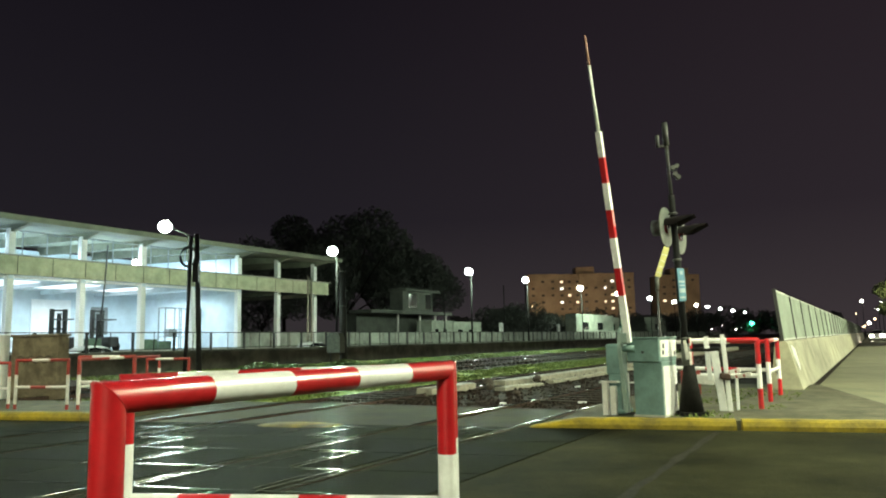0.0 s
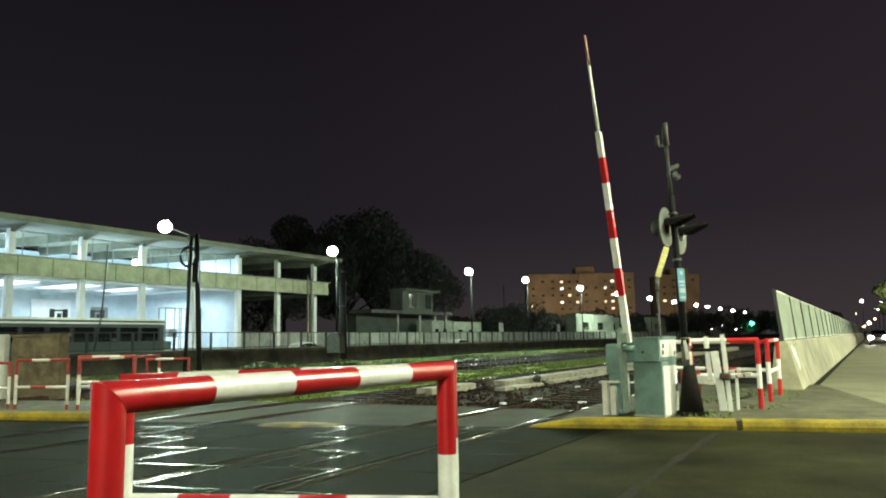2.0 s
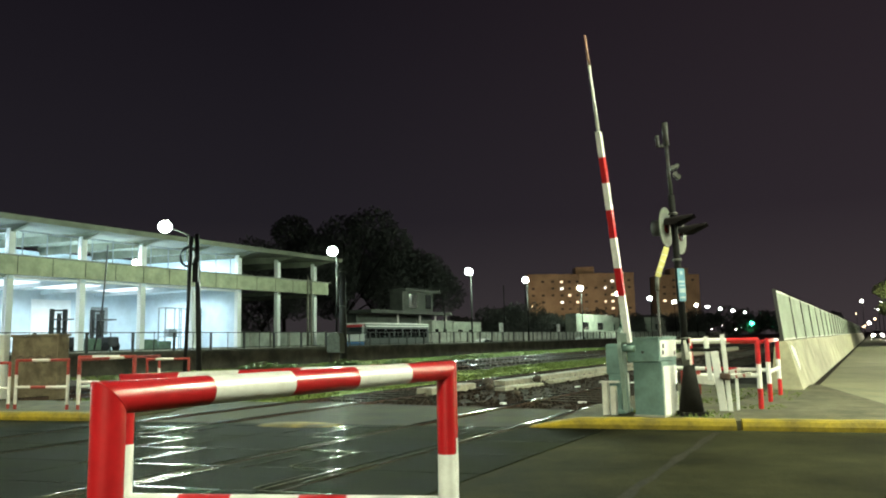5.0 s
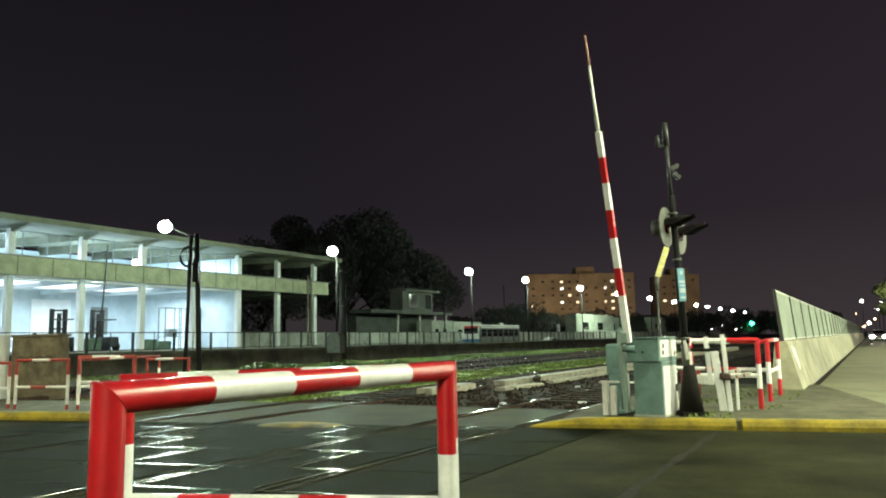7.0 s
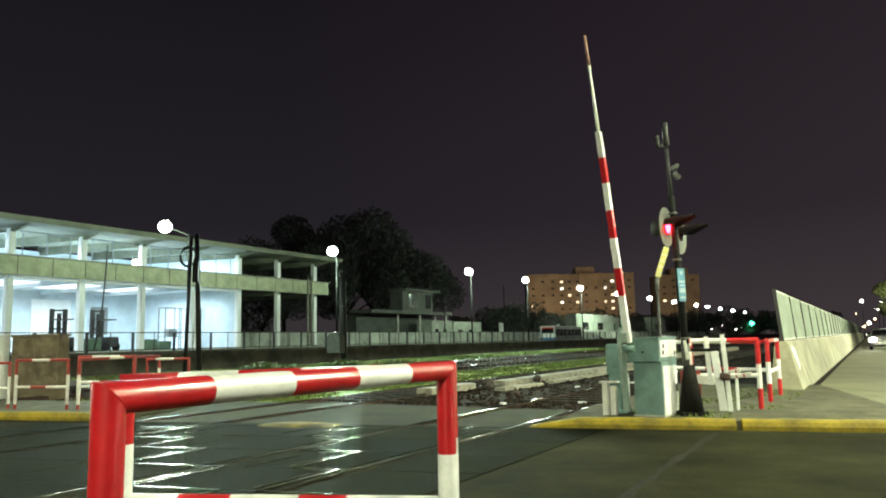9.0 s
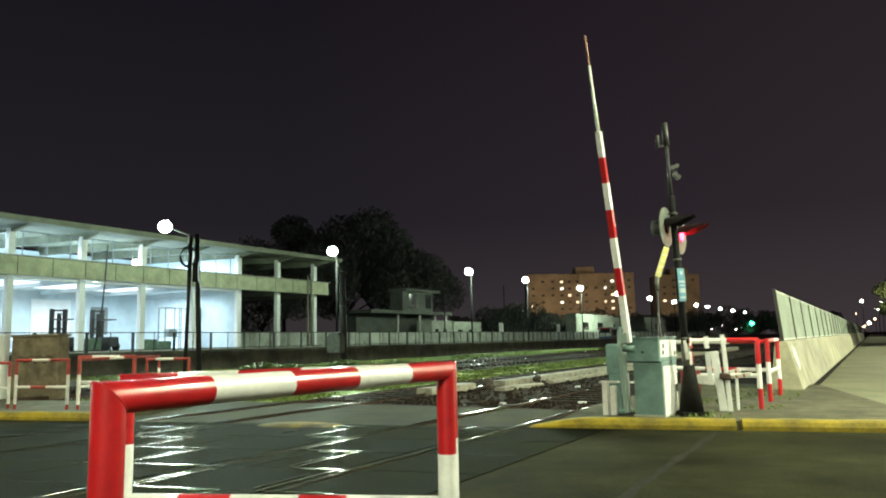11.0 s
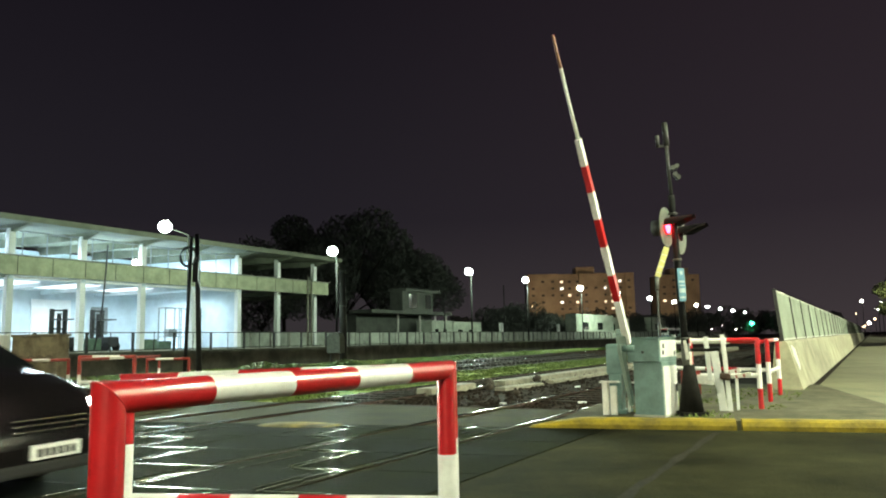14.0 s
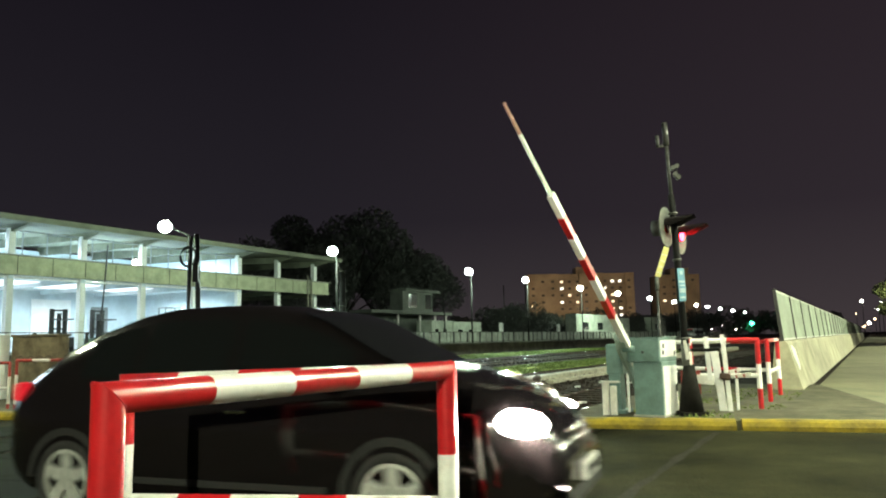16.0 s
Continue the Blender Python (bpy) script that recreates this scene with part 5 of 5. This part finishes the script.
part("upper_wall", bm, HOUSE_WALL, t)
bm = BM()
box(bm, (85.0, 53.6, 8.0), (8.8, 2.8, 0.35), None, 0.05)
part("roof", bm, HOUSE_WALL, t)
for s, w in ((83.2, 2.0), (87.2, 1.4)):
    bm = BM()
    box(bm, (s, 52.78, 6.6), (w, 0.1, 1.9))
    part("window", bm, DARK_GLASS, t)
for s in (78.7, 84.0, 88.0, 91.0):
    bm = BM()
    tube(bm, (s, 52.2, 0), (s, 52.2, 4.75), 0.14, n=10)
    part("post", bm, DIRTY_WHITE, t)
bm = BM()
box(bm, (82, 55.5, 2.4), (18, 2, 4.8), None, 0.05)
part("lower_wall", bm, HOUSE_WALL, t)


def container(s, w, L, h, label, turn=0.0):
    t = thing("container", Matrix.Translation(T(s, w, -0.06)) @ RAILWAY @ Matrix.Rotation(turn, 4, "Z"), label, "container", "pale containers")
    bm = BM()
    n = int(L / 0.3)
    pts = []
    for i in range(n):
        x = L * i / n
        d = 0.0 if i % 2 else 0.05
        pts += [(x, d), (x + L / n * 0.8, d)]
    prism(bm, pts + [(L, 2.4), (0, 2.4)], 0.12, h - 0.1, "z")
    part("wall", bm, PALE_BOX, t)
    bm = BM()
    box(bm, (L / 2, 1.2, h - 0.05), (L + 0.06, 2.46, 0.12), None, 0.02)
    part("roof", bm, PALE_BOX, t)
    bm = BM()
    box(bm, (L / 2, 1.2, 0.06), (L + 0.04, 2.44, 0.14), None, 0.02)
    part("base_frame", bm, BLACK, t)
    for k in (0.22, 0.6):
        bm = BM()
        box(bm, (L * k, -0.02, h * 0.6), (L * 0.14, 0.06, h * 0.25))
        part("window", bm, DARK_GLASS, t)
    return t


PALE_BOX = mat("pale_green_cladding", (0.5, 0.54, 0.44), 0.6, var=0.3, scale=0.8, bump=0.1)
container(84.0, 50.3, 5.5, 4.0, "pale cladded site container beside the house")
container(89.8, 50.3, 8.4, 3.9, "long pale site container beside the fence")
container(144.0, 52.0, 25.0, 6.2, "tall pale green workshop block by the fence")
container(171.0, 54.0, 18.0, 6.0, "pale green workshop block beyond the fence")
container(205.0, 52.0, 14.0, 6.5, "pale workshop block far along the fence")
for s in (101.5, 125.0):
    bm = BM()
    box(bm, (0, 0, 1.9), (0.9, 0.3, 3.8), None, 0.03)
    solid("white_board", bm, WHITE, "upright white board standing behind the fence", "board", "white boards", m=Matrix.Translation(T(s, 48.6, -0.06)) @ RAILWAY)
for s, h in ((86.8, 8.2), (105.7, 9.8)):
    bm = BM()
    tube(bm, (0, 0, 0), (0, 0, h), 0.11, 0.08, 8)
    solid("utility_pole", bm, DARKPOLE, "thin dark utility pole behind the fence", "pole", "thin poles", m=Matrix.Translation(T(s, 50.0, -0.06)))
# lamps without poles, added to brighten the workshop blocks and the house
lamp_light("POINT", "platform_and_fill_light", Matrix.Translation(T(150.0, 44.0, 9.0)), 9000, COOL, 0.3)
lamp_light("POINT", "platform_and_fill_light", Matrix.Translation(T(92.0, 46.0, 8.0)), 700, COOL, 0.3)

FLATS = mat("brown_brick_facade", (0.36, 0.29, 0.21), 0.85, var=0.3, scale=0.15, bump=0.2, bscale=2)
WIN_LIT = glow("lit_flat_window", (1.0, 0.78, 0.5), 1.6)
WIN_COOL = glow("lit_cool_flat_window", (1.0, 0.95, 0.8), 2.2)
WIN_DARK = mat("dark_flat_window", (0.04, 0.035, 0.03), 0.3)


def flats(x0, x1, y, h, label, seed, recess=()):
    """A slab block: storeys with windows, balconies in its recesses, a plant room on the roof."""
    r = random.Random(seed)
    t = thing("apartment_building", Matrix.Translation((x0, y, 0)), label, "apartment building", "far apartment blocks")
    W = x1 - x0
    bm = BM()
    cuts = [0.0] + [c for a in recess for c in a] + [W]
    for i in range(len(cuts) - 1):
        a, b = cuts[i], cuts[i + 1]
        deep = i % 2 == 1
        box(bm, ((a + b) / 2, 8 + (2.0 if deep else 0), h / 2), (b - a, 14, h))
    part("wall", bm, FLATS, t)
    bm = BM()
    box(bm, (W * 0.55, 7, h + 1.4), (7.5, 8, 2.8))
    part("plant_room", bm, FLATS, t)
    floors = int(h / 2.8)
    meshes = {}
    for key, m in (("lit", WIN_LIT), ("cool", WIN_COOL), ("dark", WIN_DARK)):
        bm = BM()
        box(bm, (0, 0, 0), (1.2, 0.2, 0.9))
        meshes[key] = mesh_of("window", bm, m)
    bm = BM()
    box(bm, (0, 0, 0), (4.0, 1.4, 0.9), None, 0.05)
    balc = mesh_of("balcony", bm, FLATS)
    for f in range(floors):
        x = 2.0
        while x < W - 1:
            deep = any(a <= x <= b for a, b in recess)
            p = r.random()
            key = "dark"
            if deep and p < 0.42:
                key = "cool" if p < 0.2 else "lit"
            elif p < 0.03:
                key = "lit"
            if deep or r.random() < 0.55:
                piece("window", meshes[key], t, Matrix.Translation((x, 2.95 if deep else 0.95, 2.8 * f + 1.7)))
            if deep and f % 1 == 0 and r.random() < 0.7:
                piece("balcony", balc, t, Matrix.Translation((x, 2.2, 2.8 * f + 0.6)))
            x += 4.0 if not deep else 3.2
    return t


flats(34.5, 77.8, 300, 27.3, "brown brick apartment block with some lit windows", 3, ((12.5, 21.0), (31.0, 40.0)))
flats(89.5, 106.2, 305, 26.5, "narrow brown brick apartment block far off", 9)
# warm lamps without fixtures, added to lift the flats out of the dark
FACADE_FILL = (1.0, 0.72, 0.42)
for x, e in ((36, 7000), (60, 7000), (98, 6000)):
    lamp_light("POINT", "street_and_fill_light", Matrix.Translation((x, 276, 14)), e, FACADE_FILL, 0.5)


def leafy_tree(p, trunk_h, crown, leaves, size, seed, label, material, flat=1.0):
    """Tapered trunk, forked limbs and a crown of many small leaf clumps round uneven lobes."""
    r = random.Random(seed)
    t = thing("tree", Matrix.Translation(p), label, "tree", "trees")
    bm = BM()
    bent(bm, [(0, 0, -0.1), (0.1, 0.05, trunk_h * 0.5), (-0.05, 0.1, trunk_h)], 0.035 * crown, 8)
    lobes = []
    for k in range(11):
        a = k * 2.4 + r.random()
        d = crown * (0.25 + 0.55 * r.random())
        c = Vector((d * math.cos(a), d * math.sin(a), trunk_h + crown * flat * (0.1 + 0.95 * r.random())))
        lobes.append((c, crown * (0.28 + 0.22 * r.random())))
        bent(bm, [(0, 0, trunk_h * 0.75), c * 0.5 + Vector((0, 0, trunk_h * 0.4)), c], 0.012 * crown, 6)
    part("trunk", bm, SLEEPER, t)
    verts, faces = [], []
    for _ in range(leaves):
        c, q = lobes[r.randrange(len(lobes))]
        d = Vector((r.gauss(0, 1), r.gauss(0, 1), r.gauss(0, 1))).normalized() * q * (0.45 + 0.65 * r.random() ** 0.6)
        d.z *= 0.8
        b = c + d
        u = Vector((r.gauss(0, 1), r.gauss(0, 1), r.gauss(0, 1))).normalized() * size * (0.6 + 0.8 * r.random())
        v = u.orthogonal().normalized() * size * 0.45
        i = len(verts)
        verts += [tuple(b - u), tuple(b + v), tuple(b + u), tuple(b - v)]
        faces.append((i, i + 1, i + 2, i + 3))
    me = bpy.data.meshes.new("crown")
    me.from_pydata(verts, [], faces)
    me.materials.append(material)
    ob = new("crown", me)
    ob.parent = t
    return t


LEAF = mat("dark_tree_leaves", (0.11, 0.12, 0.1), 0.8, var=0.5, scale=1.2)
LEAF2 = mat("green_street_leaves", (0.1, 0.115, 0.035), 0.7, var=0.5, scale=1.5)
leafy_tree(T(124, 96), 8, 14, 11000, 0.5, 1, "tall dark tree behind the depot", LEAF, 1.2)
leafy_tree(T(140, 98), 8, 14.5, 11000, 0.5, 2, "broad dark tree behind the house", LEAF, 1.1)
leafy_tree(T(152, 94), 7, 11, 7000, 0.4, 3, "dark tree beside the house", LEAF, 1.0)
leafy_tree(T(108, 98), 7, 11, 8000, 0.42, 4, "dark tree beyond the depot's open bays", LEAF, 1.0)
leafy_tree(T(98, 94), 5, 8, 5000, 0.35, 5, "low dark tree behind the open bays", LEAF, 0.8)
for k, (s, w) in enumerate(((118, 56), (128, 57), (138, 58), (150, 64), (163, 66), (196, 56), (218, 57), (240, 58), (262, 55))):
    leafy_tree(T(s, w), 1.6, 5.0 + 0.8 * math.sin(k * 2.3), 2600, 0.4, 20 + k, "dark bushy tree along the yard's far edge", LEAF, 0.75)
for k in range(16):
    leafy_tree((6 + 8.2 * k + 2.5 * math.sin(k * 1.7), 246 + 6 * math.cos(k * 2.1), 0), 2.0, 6.2 + 1.2 * math.sin(k * 2.9), 1700, 0.6, 70 + k, "dark leafy tree in the belt before the flats", LEAF, 0.85)
leafy_tree(T(70, -4.6), 4.0, 3.2, 4200, 0.2, 40, "leafy street tree lit by street lamps", LEAF2, 1.0)
leafy_tree(T(95, -5.6), 4.5, 4.0, 4200, 0.25, 41, "leafy street tree beside the side street", LEAF2, 1.0)
leafy_tree((92.5, 150, 0), 5.0, 5.5, 4000, 0.4, 42, "dark street tree at the far end", LEAF2, 0.9)

# fill lamp with no post, added to light the far street tree
lamp_light("POINT", "street_and_fill_light", Matrix.Translation((87.0, 143.0, 8.5)), 5000, WARM, 0.3)

# shrubs low before the platform
def shrub(s, w, q, seed, material):
    r = random.Random(seed)
    verts, faces = [], []
    for _ in range(900):
        d = Vector((r.gauss(0, 1), r.gauss(0, 1), abs(r.gauss(0, 0.6)))).normalized() * q * (0.5 + 0.6 * r.random())
        d.z *= 0.45
        u = Vector((r.gauss(0, 1), r.gauss(0, 1), r.gauss(0, 1))).normalized() * 0.1
        v = u.orthogonal().normalized() * 0.05
        i = len(verts)
        verts += [tuple(d - u), tuple(d + v), tuple(d + u), tuple(d - v)]
        faces.append((i, i + 1, i + 2, i + 3))
    me = bpy.data.meshes.new("shrub")
    me.from_pydata(verts, [], faces)
    me.materials.append(material)
    ob = new("shrub", me)
    ob.matrix_world = Matrix.Translation(T(s, w, 0.0))
    tagged(ob, "low green shrub growing below the platform", "shrub", "low shrubs")


SHRUB = mat("bright_shrub_leaves", (0.08, 0.13, 0.03), 0.7, var=0.4, scale=3)
for k, (s, w, q) in enumerate(((25.5, 24.5, 1.1), (26.8, 24.0, 0.8), (31.0, 24.0, 0.9), (34.5, 23.0, 0.7), (17.0, 19.0, 0.9), (19.0, 20.0, 0.8))):
    shrub(s, w, q, 60 + k, SHRUB)

# far lights
GREEN_ON = glow("green_signal_light", (0.05, 1.0, 0.4), 30.0)
FAR_GLOW = glow("far_lamp_glow", (1.0, 0.95, 0.8), 14.0)
FAR_ORANGE = glow("far_orange_glow", (1.0, 0.7, 0.4), 10.0)


def far_lamp(p, r, material, label, name="street_lamp", cat="street lamp"):
    t = thing(name, Matrix.Translation((p[0], p[1], 0)), label, cat, "far lights")
    bm = BM()
    tube(bm, (0.3, 0.2, 0), (0.3, 0.2, p[2]), 0.12, 0.09, 8)
    bent(bm, [(0.3, 0.2, p[2] - 0.4), (0.2, 0.1, p[2] + 0.1), (0, 0, p[2])], 0.07, 6)
    part("pole", bm, DARKPOLE, t)
    bm = BM()
    ball(bm, (0, 0, p[2]), r * 0.85, 12)
    part("luminaire", bm, material, t)


FAR_LIGHTS = ((99.4, 240.0, 4.8), [
    ((141.2, 250.0, 11.6), 1.0, 0),
    ((128.8, 220.0, 7.8), 0.5, 0),
    ((148.8, 260.0, 4.3), 1.1, 0),
    ((130.1, 220.0, 9.9), 0.4, 0),
    ((152.7, 270.0, 3.2), 0.7, 1),
    ((145.1, 250.0, 5.5), 0.6, 1),
    ((32.0, 270.0, 12.8), 0.7, 1),
    ((103.9, 260.0, 3.4), 0.8, 0),
    ((99.6, 260.0, 3.1), 0.5, 1),
    ((94.2, 260.0, 5.8), 0.5, 0),
    ((95.4, 255.0, 4.3), 0.5, 0),
    ((110.2, 250.0, 5.6), 0.5, 0),
    ((166.7, 300.0, 8.5), 0.4, 1),
    ((97.3, 270.0, 3.5), 0.5, 0),
    ((94.1, 240.0, 2.9), 0.4, 0),
])
far_lamp(FAR_LIGHTS[0], 0.75, GREEN_ON, "green traffic light glowing far along the railway", "traffic_light", "traffic light")
for p, r, m in FAR_LIGHTS[1]:
    far_lamp(p, r * 0.6, FAR_ORANGE if m else FAR_GLOW, "far street lamp glowing at the end of the road")


def motions():
    walk(ARM, [(0.0, arm_pose(11)), (6.0, arm_pose(11)), (11.0, arm_pose(11)), (12.5, arm_pose(11)), (12.9, arm_pose(11)), (13.05, arm_pose(11.2)), (13.2, arm_pose(14.5)), (13.5, arm_pose(20.3)), (14.0, arm_pose(28)), (14.5, arm_pose(34.7)), (15.0, arm_pose(41)), (15.6, arm_pose(49)), (16.0, arm_pose(53.6))])
    # the black car: its headlight's place along the street
    way = [(0.0, -15.4), (7.0, -15.4), (8.0, -15.2), (9.0, -14.9), (10.0, -13.9), (11.0, -12.4), (12.0, -10.6), (13.0, -8.6), (13.5, -7.3), (14.0, -5.83), (14.5, -4.70), (15.0, -3.55), (15.5, -2.35), (16.0, -1.08)]
    walk(CAR, [(t, Matrix.Translation(R(e - 4.26, 4.86 + 0.86)) @ STREET @ pose(2.04, 0, 0) @ pose(0, 0, 0, 0, 0, -4) @ pose(-2.04, 0, 0)) for t, e in way])
    ts = [0.0, 7.0] + [7.0 + 0.15 * k for k in range(1, 61)]
    for hub in CAR_WHEELS:
        rows = []
        for t in ts:
            k = next(i for i in range(len(way) - 1) if t <= way[i + 1][0] + 1e-6)
            (a, p), (b, q) = way[k], way[k + 1]
            e = p + (q - p) * (t - a) / (b - a)
            rows.append((t, Matrix.Translation(hub.matrix_basis.translation) @ Matrix.Rotation((e + 15.4) / 0.31, 4, "Y")))
        walk(hub, rows)
    # traffic on the back road and the side street
    walk(BUS, [(t, Matrix.Translation(T(s, 41.25, -0.02)) @ RAILWAY) for t, s in ((0.0, -1.5), (1.5, 16.0), (3.0, 32.5), (4.2, 45.8), (6.3, 69.8), (8.0, 89.5), (9.2, 104.4), (12.5, 150.0), (16.0, 199.0))])
    walk(CAR_A, [(t, Matrix.Translation(T(s, 39.9, -0.02)) @ RAILWAY) for t, s in ((0.0, 45.5), (0.9, 56.7), (1.5, 64.2), (2.0, 70.3), (4.2, 99.5), (16.0, 256.0))])
    walk(CAR_B, [(t, Matrix.Translation(T(s, 39.9, -0.02)) @ RAILWAY) for t, s in ((0.0, 25.6), (0.9, 34.2), (1.5, 39.8), (2.0, 44.5), (3.5, 60.3), (8.0, 108.0), (16.0, 195.0))])
    back = Matrix.Rotation(math.pi, 4, "Z")
    walk(CAR_C, [(t, Matrix.Translation(T(s, w, 0.1 if s > 15 else 0.0)) @ RAILWAY @ back) for t, s, w in ((0.0, 112.0, -0.4), (2.0, 84.0, -0.4), (3.5, 63.0, -0.55), (4.3, 51.0, -1.2), (5.5, 36.0, -4.5), (8.0, 16.0, -9.0), (16.0, -22.0, -22.0))])
    walk(CAR_D, [(t, Matrix.Translation(T(s, w, 0.1 if s > 15 else 0.0)) @ RAILWAY @ back) for t, s, w in ((0.0, 210.0, -0.6), (4.0, 160.0, -0.6), (7.0, 98.0, -0.5), (9.0, 63.0, -0.55), (9.9, 50.0, -1.4), (11.5, 30.0, -6.5), (16.0, 6.0, -20.0))])
    # the two red lamps flash in turn from 7.15 s on: each lit lens comes forward to its glass or sits back in the housing
    for k, lens in enumerate(LENSES):
        on, off = pose(0, 0.04, 0), pose(0, -0.1, 0)
        rows = [(0.0, off), (7.0, off)]
        for i in range(22):
            a = 7.17 + 0.4045 * i
            if i % 2 == k:
                rows += [(a - 0.03, off), (a + 0.02, on), (a + 0.385, on), (a + 0.425, off)]
        rows = [r for r in rows if r[0] < 15.98]
        rows.append((16.0, on if k == 1 else off))
        walk(lens, rows)


motions()
